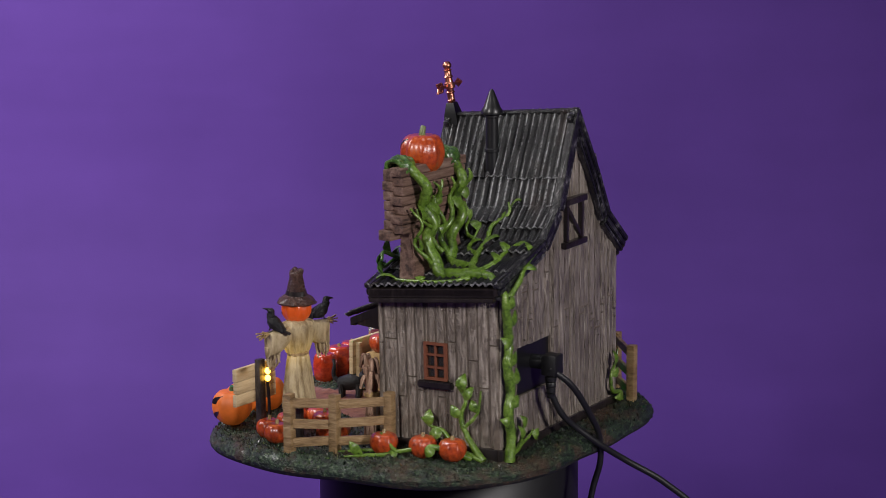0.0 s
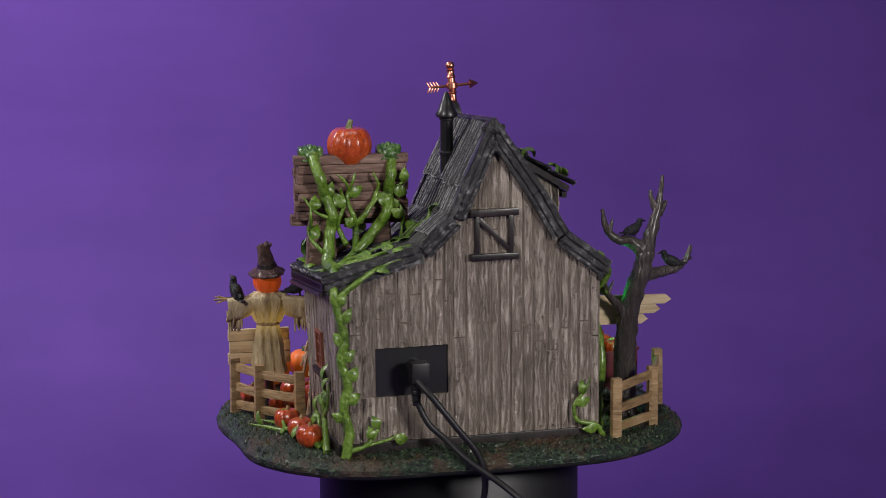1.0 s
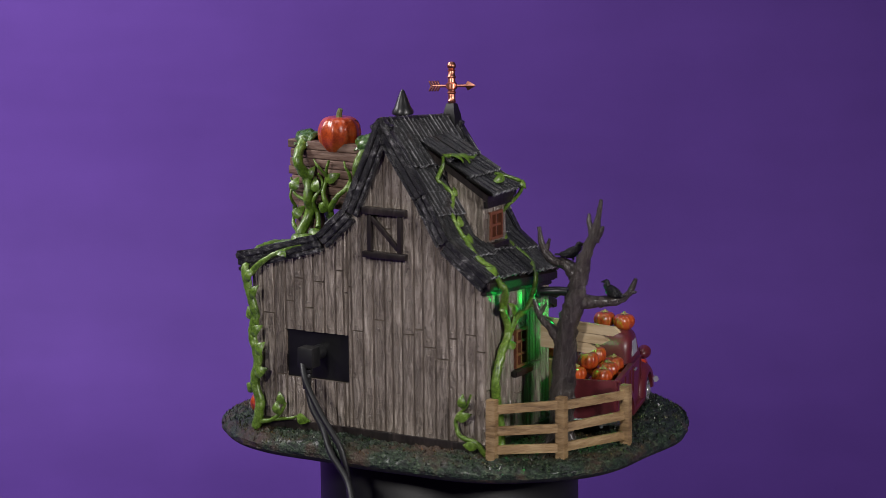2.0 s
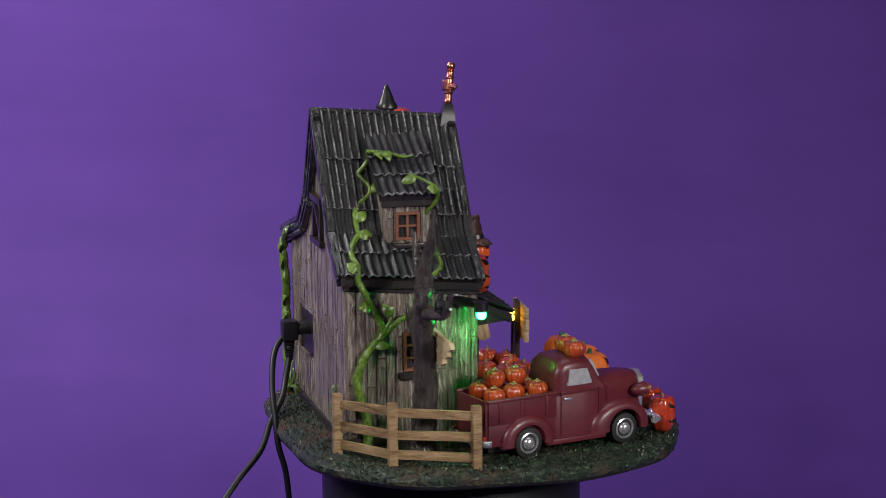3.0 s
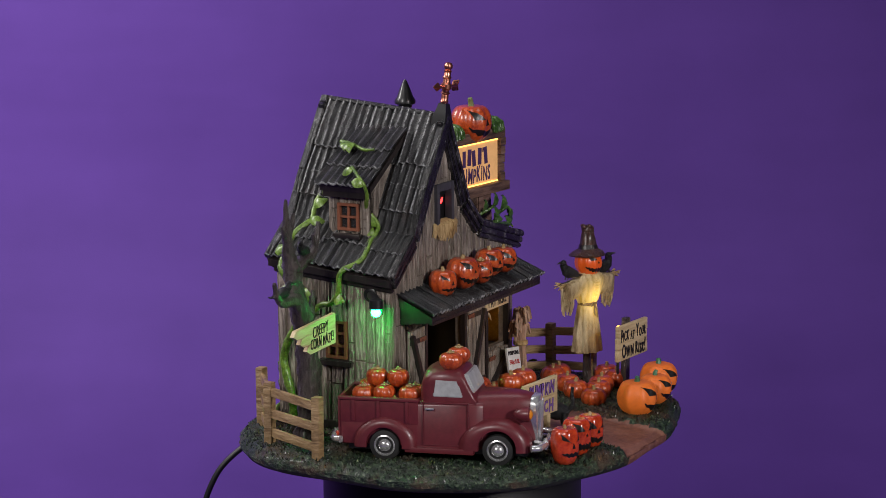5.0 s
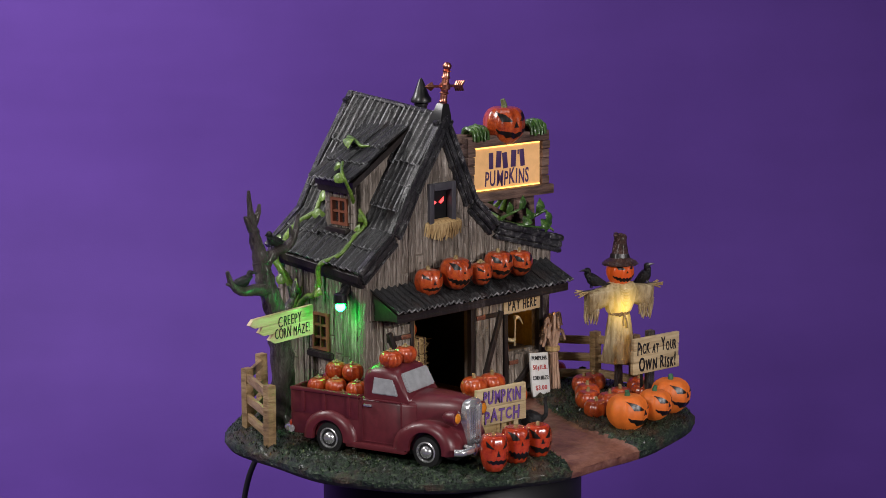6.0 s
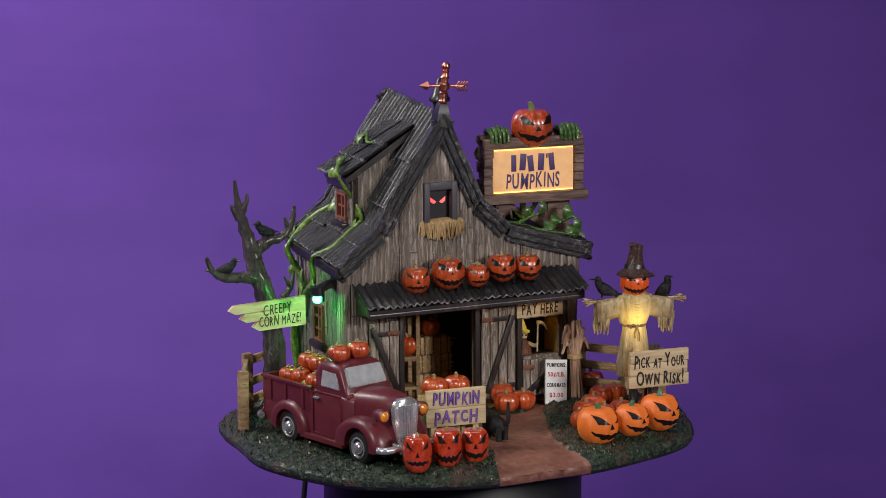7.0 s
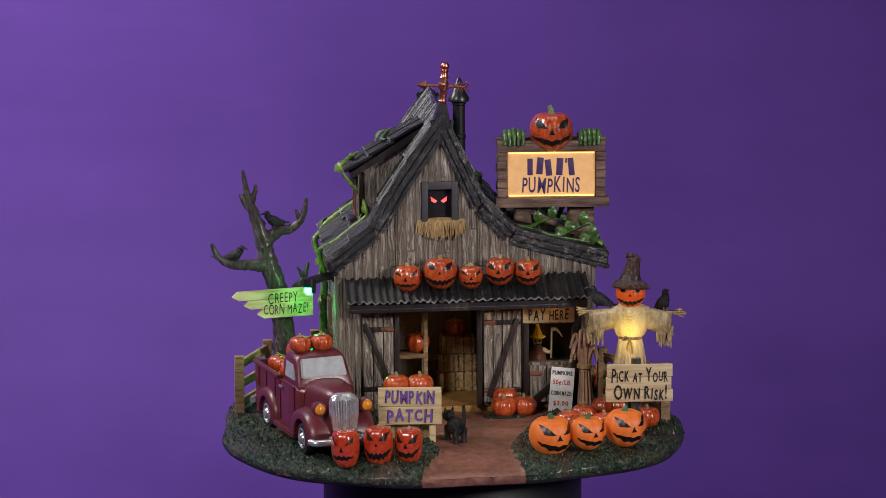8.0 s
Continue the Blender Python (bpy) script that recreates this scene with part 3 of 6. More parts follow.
def small_window(parent, place, u0, u1, z0, z1, cols, rows, sill=True):
    """A brown muntin window with single panes; place(u, v, z) as for the walls."""
    win = bpy.data.objects.new("window", None)
    scene.collection.objects.link(win)
    win.parent = parent
    bm = bmesh.new()

    def bar(a0, a1, b0, b1, v0, v1):
        hexa(bm, [place(u, v, b0) for u, v in ((a0, v0), (a1, v0), (a1, v1), (a0, v1))], [place(u, v, b1) for u, v in ((a0, v0), (a1, v0), (a1, v1), (a0, v1))])
    w = 1.5
    bar(u0, u0 + w, z0, z1, -1, 2.2)
    bar(u1 - w, u1, z0, z1, -1, 2.2)
    bar(u0 + w, u1 - w, z0, z0 + w, -1, 2.2)
    bar(u0 + w, u1 - w, z1 - w, z1, -1, 2.2)
    for i in range(1, cols):
        c = u0 + (u1 - u0) * i / cols
        bar(c - 0.6, c + 0.6, z0 + w, z1 - w, -0.5, 1.7)
    for i in range(1, rows):
        c = z0 + (z1 - z0) * i / rows
        bar(u0 + w, u1 - w, c - 0.6, c + 0.6, -0.5, 1.6)
    part("window_frame", bm, BROWN, win, "brown painted muntin frame")
    for i in range(cols):
        for j in range(rows):
            bm = bmesh.new()
            a0, a1 = u0 + (u1 - u0) * i / cols + 0.3, u0 + (u1 - u0) * (i + 1) / cols - 0.3
            b0, b1 = z0 + (z1 - z0) * j / rows + 0.3, z0 + (z1 - z0) * (j + 1) / rows - 0.3
            bar2 = [place(u, v, b0) for u, v in ((a0, -0.9), (a1, -0.9), (a1, -0.3), (a0, -0.3))], [place(u, v, b1) for u, v in ((a0, -0.9), (a1, -0.9), (a1, -0.3), (a0, -0.3))]
            hexa(bm, *bar2)
            part("pane", bm, PANE, win, smooth=None)
    if sill:
        bm = bmesh.new()
        bar(u0 - 3.5, u1 + 3.5, z0 - 4.2, z0 - 0.4, 0, 4.0)
        bmesh.ops.bevel(bm, geom=list(bm.edges), offset=0.6, segments=2, affect="EDGES")
        part("window_sill", bm, DARK, win, "dark wooden sill")
    return win


def on_back(u, v, z):
    return (u, BACK - v, z)


def on_front(u, v, z):
    return (u, FRONT + v, z)


def lean_left(z):
    return -79.5 - 3.0 * (z - 12) / 75


def on_left(u, v, z):
    return (lean_left(z) - v, u, z)


def on_right(u, v, z):
    return (63.0 + v, u, z)


def build_barn():
    barn = thing("barn", at(0, 0, 0), "weathered grey board barn with a steep black corrugated roof", "barn")
    top_b = lambda u: roof_z(u, BACK) - 4.5
    top_f = lambda u: roof_z(u, FRONT) - 4.5
    bm = bmesh.new()
    for a in ((-82, 65, BACK - 2.5, BACK + 1), (-82, -78, BACK + 1, FRONT), (62, 65.5, BACK + 1, FRONT)):
        box(bm, *a, 4, 12.5, None, 0.5)
    part("plinth", bm, DARK, barn, "dark wooden sill beam")
    boarded_wall("wall_back", on_back, (-81, 63.5), 12, top_b, [(-61, -21, 36.5, 63)], barn, seed=1)
    boarded_wall("wall_front", on_front, (-81, 63.5), 10, top_f, [(-16, 29, 9, 66), (-70, -45, 34, 56), (-4.5, 14.5, 116, 138)], barn, 5.6, seed=2)
    boarded_wall("wall_side_left", on_left, (BACK, FRONT), 12, lambda u: 90.5 + lift(u), [(-43, -29.5, 46.5, 67)], barn, seed=3)
    boarded_wall("wall_side_right", on_right, (BACK, FRONT), 12, lambda u: 94.0 + lift(u), [(-42, -29, 47.5, 68.5)], barn, seed=4)
    small_window(barn, on_left, -43, -29.5, 46.5, 67, 2, 3)
    small_window(barn, on_right, -42, -29, 47.5, 68.5, 2, 3)
    # roof deck
    roof = tagged(new("roof"), "black corrugated roof with dry-brushed grey edges")
    roof.parent = barn
    bm = bmesh.new()
    for prof in (RIGHT, LEFT):
        for (xa, za), (xb, zb) in zip(prof, prof[1:]):
            ya, yb = BACK - 3.2, FRONT + 1.4
            hexa(bm, [(xa, ya, za + lift(ya) - 5.0), (xa, yb, za + lift(yb) - 5.0), (xb, yb, zb + lift(yb) - 5.0), (xb, ya, zb + lift(ya) - 5.0)],
                 [(xa, ya, za + lift(ya) - 1.4), (xa, yb, za + lift(yb) - 1.4), (xb, yb, zb + lift(yb) - 1.4), (xb, ya, zb + lift(ya) - 1.4)])
            part("roof_deck", bm, DARK, roof, smooth=None)
            bm = bmesh.new()
    bm.free()
    # sheets: rows down the slope, two or three across
    rnd = random.Random(8)
    for side, prof, rows in (("r", RIGHT, (0, 0.30, 0.56, 0.80, 1.0)), ("l", LEFT, (0, 0.27, 0.50, 0.70, 0.86, 1.0))):
        seg = [math.dist(p, q) for p, q in zip(prof, prof[1:])]
        acc = [0]
        for s in seg:
            acc.append(acc[-1] + s / sum(seg))
        rows = sorted(rows)
        at_s = lambda s: (float(np.interp(s, acc, [p[0] for p in prof])), float(np.interp(s, acc, [p[1] for p in prof])))
        for j, (s0, s1) in enumerate(zip(rows, rows[1:])):
            cuts = [BACK - 3.9, BACK + 25 + rnd.uniform(-5, 5), BACK + 50 + rnd.uniform(-5, 5), FRONT + 2.2]
            for y0, y1 in zip(cuts, cuts[1:]):
                sh, sl = rnd.uniform(-0.03, 0.03), rnd.uniform(0.0, 0.5)
                knots = [s for s in acc if s0 + 0.02 < s < s1 - 0.02]
                stops = [s0, *knots, min(1.0, s1 + 0.02 + (sh if s1 < 1 else 0))]
                for k, (p, q) in enumerate(zip(stops, stops[1:])):
                    (xa, za), (xb, zb) = at_s(p), at_s(q)
                    if k:
                        za += 0.6
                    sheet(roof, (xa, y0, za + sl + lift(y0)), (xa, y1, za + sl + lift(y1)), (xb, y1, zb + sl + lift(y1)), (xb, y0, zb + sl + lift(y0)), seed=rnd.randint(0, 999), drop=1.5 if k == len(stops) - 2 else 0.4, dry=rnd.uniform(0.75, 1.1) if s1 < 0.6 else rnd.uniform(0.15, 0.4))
    # ridge cap and rake boards
    bm = bmesh.new()
    tube(bm, [(3, BACK - 3.8, 175.6 + lift(BACK)), (3, -45, 175.4 + lift(-45)), (3, -20, 175.2 + lift(-20)), (3, FRONT + 2.2, 175.4)], 1.7, 1.6, 8, 0.25)
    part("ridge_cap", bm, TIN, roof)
    for y, d in ((BACK - 3.6, 1), (FRONT + 2.0, -1)):
        for prof in (RIGHT, LEFT):
            for (xa, za), (xb, zb) in zip(prof, prof[1:]):
                bm = bmesh.new()
                l = lift(y)
                dx, dz = xb - xa, zb - za
                n = math.hypot(dx, dz)
                ox, oz = abs(dz) / n * (1 if dx > 0 else -1), abs(dx) / n
                for k, (t0, t1, w) in enumerate(((1.6, -1.6, 3.4), (-1.9, -5.4, 2.4), (-5.8, -8.2, 1.6))):
                    e = 1.2
                    lo = [(xa + ox * t1 - dx / n * e * 0, y - d * w * 0.6, za + oz * t1 + l), (xb + ox * t1, y - d * w * 0.6, zb + oz * t1 + l), (xb + ox * t1, y + d * 2.6, zb + oz * t1 + l), (xa + ox * t1, y + d * 2.6, za + oz * t1 + l)]
                    hi = [(xa + ox * t0, y - d * w * 0.6, za + oz * t0 + l), (xb + ox * t0, y - d * w * 0.6, zb + oz * t0 + l), (xb + ox * t0, y + d * 2.6, zb + oz * t0 + l), (xa + ox * t0, y + d * 2.6, za + oz * t0 + l)]
                    hexa(bm, lo, hi)
                bmesh.ops.bevel(bm, geom=list(bm.edges), offset=0.5, segments=2, affect="EDGES")
                part("rake_board", bm, RAKE, roof, "dark timber gable edge")
    # eave boards along the sides
    for x, z in ((66.0, 91.5), (-86.5, 91.5)):
        bm = bmesh.new()
        ya, yb = BACK - 1.8, FRONT + 1.0
        for x0, x1, z0, z1 in ((x - 3.5, x + 1.2, z - 2.4, z + 2.2), (x - 4.5, x - 1.0, z - 5.0, z - 2.6)):
            hexa(bm, [(u, v, z0 + lift(v)) for u, v in ((x0, ya), (x1, ya), (x1, yb), (x0, yb))], [(u, v, z1 + lift(v)) for u, v in ((x0, ya), (x1, ya), (x1, yb), (x0, yb))])
        bmesh.ops.bevel(bm, geom=list(bm.edges), offset=0.5, segments=2, affect="EDGES")
        part("eave_board", bm, DARK, roof)
    # blind loft shutter at the back
    sh = bpy.data.objects.new("loft_shutter", None)
    scene.collection.objects.link(sh)
    sh.parent = barn
    for n, a in (("lintel", (-9.5, 17.5, 131, 134.8)), ("sill", (-9.5, 17.5, 107.5, 111))):
        bm = bmesh.new()
        box(bm, a[0], a[1], BACK - 4.2, BACK, a[2], a[3], None, 0.7)
        part(n, bm, DARK, sh)
    for a in ((-6.8, -4.2), (11.8, 14.6)):
        bm = bmesh.new()
        box(bm, *a, BACK - 3.2, BACK, 111, 131, None, 0.5)
        part("post", bm, DARK, sh)
    bm = bmesh.new()
    beam(bm, (-4.5, BACK - 1.9, 129.5), (12, BACK - 1.9, 113), 2.0, 2.6)
    part("brace", bm, DARK, sh)
    # black service panel with the socket
    bm = bmesh.new()
    box(bm, -61.5, -20.5, BACK + 1.2, BACK + 3.0, 36, 63.5)
    part("service_panel", bm, BLACK, barn, "black plastic panel with a power socket")
    # loft opening at the front
    loft = bpy.data.objects.new("loft_window", None)
    scene.collection.objects.link(loft)
    loft.parent = barn
    bm = bmesh.new()
    for a in ((-5, -1.7, 115.5, 138.5), (11.7, 15, 115.5, 138.5), (-1.7, 11.7, 134.2, 138.5), (-1.7, 11.7, 115.5, 117)):
        box(bm, a[0], a[1], FRONT - 2, FRONT + 2.6, a[2], a[3], None, 0.4)
    part("window_frame", bm, DOORFRAME, loft, "slate grey frame")
    bm = bmesh.new()
    box(bm, -4, 14, FRONT - 4.0, FRONT - 2.4, 116, 138)
    part("dark_backing", bm, BLACK, loft)
    for s in (-1, 1):
        bm = bmesh.new()
        c = 5.0 + s * 2.7
        vs = [(c - s * 1.7, 127.0), (c + s * 1.9, 129.6), (c + s * 1.6, 127.2), (c - s * 0.2, 126.0)]
        hexa(bm, [(x, FRONT - 2.4, z) for x, z in vs], [(x, FRONT - 1.9, z) for x, z in vs])
        part("glowing_eye", bm, REDEYE, loft, "glowing red eye")
    # straw spilling from the loft
    bm = bmesh.new()
    rnd = random.Random(5)
    for i in range(90):
        u = i / 89
        x = 17 - 26 * u
        top = 117.5 - 1.0 * abs(u - 0.5)
        low = top - rnd.uniform(5, 8.5) - 3.0 * math.sin(math.pi * u)
        o = 1.5 + 3.6 * math.sin(math.pi * u) * rnd.uniform(0.6, 1)
        tube(bm, [(x * 0.8 + 1, FRONT - 1, top), (x + rnd.uniform(-0.6, 0.6), FRONT + o, top - 1.5), (x + rnd.uniform(-1.4, 1.4), FRONT + o * 0.7, low)], 0.75, 0.35, 5, 0, 3)
    blob(bm, (4.5, FRONT, 113.5), 11, 2.6, 4.0, 2, 0.3)
    part("straw", bm, STRAW, barn, "tan straw spilling from the loft opening")
    # dormer
    dormer = bpy.data.objects.new("dormer", None)
    scene.collection.objects.link(dormer)
    dormer.parent = barn
    on_dorm = lambda u, v, z: (48.0 + v, u, z)
    boarded_wall("dormer_wall_side", on_dorm, (-48.5, -23), 108, lambda u: 141.5, [(-42.3, -29, 116, 131)], dormer, 5.0, seed=6)
    small_window(dormer, on_dorm, -42.3, -29, 116, 131, 2, 2, False)
    for y, s in ((-48.5, -1), (-23, 1)):
        bm = bmesh.new()
        prof = [(48.5, 105), (48.5, 142.3), (14, 163), (14, 145), (30, 128)]
        p, q = [bm.verts.new((x, y, z)) for x, z in prof], [bm.verts.new((x, y - s * 2, z)) for x, z in prof]
        bm.faces.new(p)
        bm.faces.new(q[::-1])
        for i in range(5):
            bm.faces.new((p[i], p[(i + 1) % 5], q[(i + 1) % 5], q[i]))
        part("dormer_cheek", bm, WOOD, dormer, smooth=None)
    bm = bmesh.new()
    hexa(bm, [(12, -51.5, 163), (12, -19.5, 163), (53, -19.5, 137.8), (53, -51.5, 137.8)], [(12, -51.5, 167), (12, -19.5, 167), (53.5, -19.5, 141.2), (53.5, -51.5, 141.2)])
    box(bm, 50, 52.6, -50, -21.5, 134.5, 137.8)
    droof = part("dormer_roof", bm, DARK, dormer, smooth=None)
    for j, (s0, s1) in enumerate(((0, 0.42), (0.38, 0.72), (0.68, 1.04))):
        f = lambda s: (12 + 42.5 * s, 168.5 - 26.5 * s)
        (xa, za), (xb, zb) = f(s0), f(s1)
        for y0, y1 in ((-52.5, -36 + j), (-37 + j, -18.8)):
            k = rnd.uniform(0, 0.7)
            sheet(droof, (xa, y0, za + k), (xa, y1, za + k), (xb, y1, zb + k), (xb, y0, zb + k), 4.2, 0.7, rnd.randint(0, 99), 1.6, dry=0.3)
    bm = bmesh.new()
    box(bm, 49, 53, -44, -27, 111.8, 114.5, None, 0.6)
    part("window_sill", bm, DARK, dormer)
    # stove pipe with its pointed cap
    pipe = bpy.data.objects.new("stove_pipe", None)
    scene.collection.objects.link(pipe)
    pipe.parent, pipe.matrix_basis = barn, at(-9.8, -32.4, 0)
    bm = bmesh.new()
    lathe(bm, [(3.6, 142), (3.6, 158), (4.1, 158.5), (4.1, 160), (3.5, 160.5), (3.5, 177), (4.0, 177.5), (4.0, 179.5), (3, 180)], 20)
    part("flue", bm, BLACK, pipe)
    bm = bmesh.new()
    lathe(bm, [(4.5, 178.6), (5.9, 179.4), (6.0, 181), (4.6, 183.2), (3.0, 187.5), (1.2, 191.8), (0.3, 192.8)], 20)
    part("cap", bm, BLACK, pipe, "pointed black cap")
    # porch roof over the front
    porch = bpy.data.objects.new("porch_roof", None)
    scene.collection.objects.link(porch)
    porch.parent = barn
    bm = bmesh.new()
    hexa(bm, [(57, FRONT, 78.5), (-73, FRONT, 78.5), (-75, 20, 69.5), (57.5, 20, 69.5)], [(57, FRONT, 83.5), (-73, FRONT, 83.5), (-75, 20, 73.5), (57.5, 20, 73.5)])
    box(bm, -74, 57, 17.5, 20.4, 69.2, 71.6, None, 0.5)
    part("porch_deck", bm, DARK, porch, smooth=None)
    cuts = [58.5, 37, 13, -12, -34, -56, -76.5]
    for x0, x1 in zip(cuts, cuts[1:]):
        k = rnd.uniform(0.6, 1.3)
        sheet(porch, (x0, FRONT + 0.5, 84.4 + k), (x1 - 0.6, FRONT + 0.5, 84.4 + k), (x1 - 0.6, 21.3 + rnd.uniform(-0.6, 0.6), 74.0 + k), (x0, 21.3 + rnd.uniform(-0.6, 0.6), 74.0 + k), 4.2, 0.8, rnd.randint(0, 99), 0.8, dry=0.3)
    for x in (54.5, -72.0):
        bm = bmesh.new()
        hexa(bm, [(x - 1.5, FRONT, 69), (x + 1.5, FRONT, 69), (x + 1.5, FRONT + 2, 68), (x - 1.5, FRONT + 2, 68)], [(x - 1.5, FRONT, 80), (x + 1.5, FRONT, 80), (x + 1.5, 18, 70), (x - 1.5, 18, 70)])
        part("bracket", bm, DARK, porch, "dark timber bracket", smooth=None)
    # small lamps under the porch
    for x in (13, -20, -58):
        bm = bmesh.new()
        blob(bm, (x, 12.5, 69.0), 0.8, 0.8, 0.8, 2)
        part("downlight", bm, WARMDOT, porch, "tiny warm glowing lamp")
    # door posts and the two open doors
    for x in (29.8, -16.8, -43.2, -71.4):
        bm = bmesh.new()
        beam(bm, (x, FRONT + 1.4, 9), (x, FRONT + 1.4, 70), 3.0, 3.6)
        part("door_post", bm, DARK, barn)
    bm = bmesh.new()
    beam(bm, (50, FRONT + 1.6, 67.6), (-72, FRONT + 1.6, 67.6), 3.2, 3.6)
    part("lintel", bm, DARK, barn)
    for name, x0, x1, z0, z1, brace in (("barn_door", 31.5, 49, 15, 63, ((48, 60), (32.5, 22))), ("barn_door", -40.5, -19, 12, 65, ((-38, 60), (-22, 16))), ("hatch", -69.5, -45, 11, 33, ((-68, 30), (-47, 13)))):
        d = bpy.data.objects.new(name, None)
        scene.collection.objects.link(d)
        d.parent = barn
        n = max(3, round((x1 - x0) / 5.2))
        for i in range(n):
            bm = bmesh.new()
            a, b = x0 + (x1 - x0) * i / n, x0 + (x1 - x0) * (i + 1) / n
            box(bm, a + 0.25, b - 0.25, FRONT + 1.2, FRONT + 3.0 + rnd.uniform(0, 0.5), z0 + rnd.uniform(0, 0.8), z1 - rnd.uniform(0, 0.8), None, 0.35)
            part("board", bm, WOOD, d)
        bm = bmesh.new()
        (xa, za), (xb, zb) = brace
        beam(bm, (xa, FRONT + 4.2, za), (xb, FRONT + 4.2, zb), 2.4, 3.0)
        part("brace", bm, DARK, d, "dark diagonal brace")
        for z in ((z0 + 6, z1 - 8) if name == "barn_door" else (z1 - 6,)):
            bm = bmesh.new()
            hx = x0 if x0 > 0 else x1
            s = 1 if x0 > 0 else -1
            box(bm, min(hx, hx + s * 6), max(hx, hx + s * 6), FRONT + 3.2, FRONT + 4.2, z, z + 2.4, None, 0.3)
            blob(bm, (hx + s * 6, FRONT + 3.8, z + 1.2), 1.5, 0.5, 1.7, 1)
            part("hinge", bm, RUST, d, "rusty strap hinge")
            if name == "barn_door":
                bm = bmesh.new()
                box(bm, min(x0, x1) + 0.3, max(x0, x1) - 0.3, FRONT + 3.1, FRONT + 3.7, z - 0.3, z + 2.6, None, 0.2)
                part("ledger", bm, DARK, d)
    # inside: floor, inner walls, till room
    bm = bmesh.new()
    box(bm, -77, 60, BACK + 5, FRONT - 1, 6, 9.6)
    part("inner_floor", bm, FLOORWOOD, barn, "ochre wooden floor inside", smooth=None)
    # black colour stands for the darkness deep inside the doorway
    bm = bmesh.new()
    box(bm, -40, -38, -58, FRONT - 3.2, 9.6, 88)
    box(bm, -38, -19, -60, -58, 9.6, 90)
    part("inner_wall", bm, BLACK, barn, "inner wall coloured black as the darkness inside the doorway", smooth=None)
    # rest of the back wall in the shaded wood colour
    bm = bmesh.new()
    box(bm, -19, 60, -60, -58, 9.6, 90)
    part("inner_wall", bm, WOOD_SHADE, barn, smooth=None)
    # till's back wall, black as the dark behind the hatch
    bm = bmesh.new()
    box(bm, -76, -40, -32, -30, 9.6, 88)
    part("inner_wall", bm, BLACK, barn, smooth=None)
    bm = bmesh.new()
    box(bm, -76.6, -75, -30, -5, 9.6, 86)
    part("till_wall", bm, YELLOWLIT, barn, "yellow lit wall behind the till hatch", smooth=None)
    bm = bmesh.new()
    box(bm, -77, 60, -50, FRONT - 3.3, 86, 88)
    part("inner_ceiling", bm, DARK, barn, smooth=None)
    for x, y, z in ((2, -34, 83), (-58, -7.5, 62)):
        bm = bmesh.new()
        k = 2.2 if x > 0 else 2.0
        blob(bm, (x, y, z), k, k, k, 2)
        part("inner_lamp", bm, WARM, barn, "warm glowing lamp inside")
    return barn


BARN = build_barn()


# ---- pumpkins ----
def pumpkin_point(r, h, az, el, ribs=9, grow=0.0):
    """A point of the ribbed skin; az 0 looks to +y, el from -90 to 90 degrees."""
    k = 1 - 0.085 * abs(math.cos(ribs * az / 2)) ** 2.2
    c = math.cos(el)
    rr = (r * k + grow) * c ** (0.72 if ribs > 7 else 0.42)
    z = h / 2 * (1 + 0.98 * math.sin(el) - 0.16 * abs(math.sin(el)) ** 9) + grow * math.sin(el)
    return Vector((-rr * math.sin(az), rr * math.cos(az), z))


def pumpkin_parts(ob, r, h, mat, stem_mat, ribs=9, stem=3.0, seed=0):
    bm = bmesh.new()
    rows = []
    for j in range(15):
        el = radians(-86 + 172 * j / 14)
        rows.append([bm.verts.new(pumpkin_point(r, h, 2 * math.pi * i / (ribs * 5), el, ribs)) for i in range(ribs * 5)])
    n = ribs * 5
    for p, q in zip(rows, rows[1:]):
        for i in range(n):
            bm.faces.new((p[i], p[(i + 1) % n], q[(i + 1) % n], q[i]))
    bm.faces.new(rows[0])
    bm.faces.new(rows[-1])
    part("shell", bm, mat, ob, smooth=70)
    bm = bmesh.new()
    a = seed * 1.9
    tube(bm, [(0, 0, h * 0.86), (0.1, 0, h * 0.86 + stem * 0.6), (0.5 * math.cos(a) * stem * 0.5, 0.5 * math.sin(a) * stem * 0.5, h * 0.86 + stem * 1.25)], r * 0.17, r * 0.11, 7, 0.2, 3)
    if r < 7:
        lathe(bm, [(r * 0.30, h * 0.95), (r * 0.25, h * 0.99), (r * 0.18, h * 1.02), (r * 0.1, h * 1.03)], 20, None, lambda t, z: 1 + 0.34 * math.sin(5 * t + seed))
    part("stem", bm, stem_mat, ob)


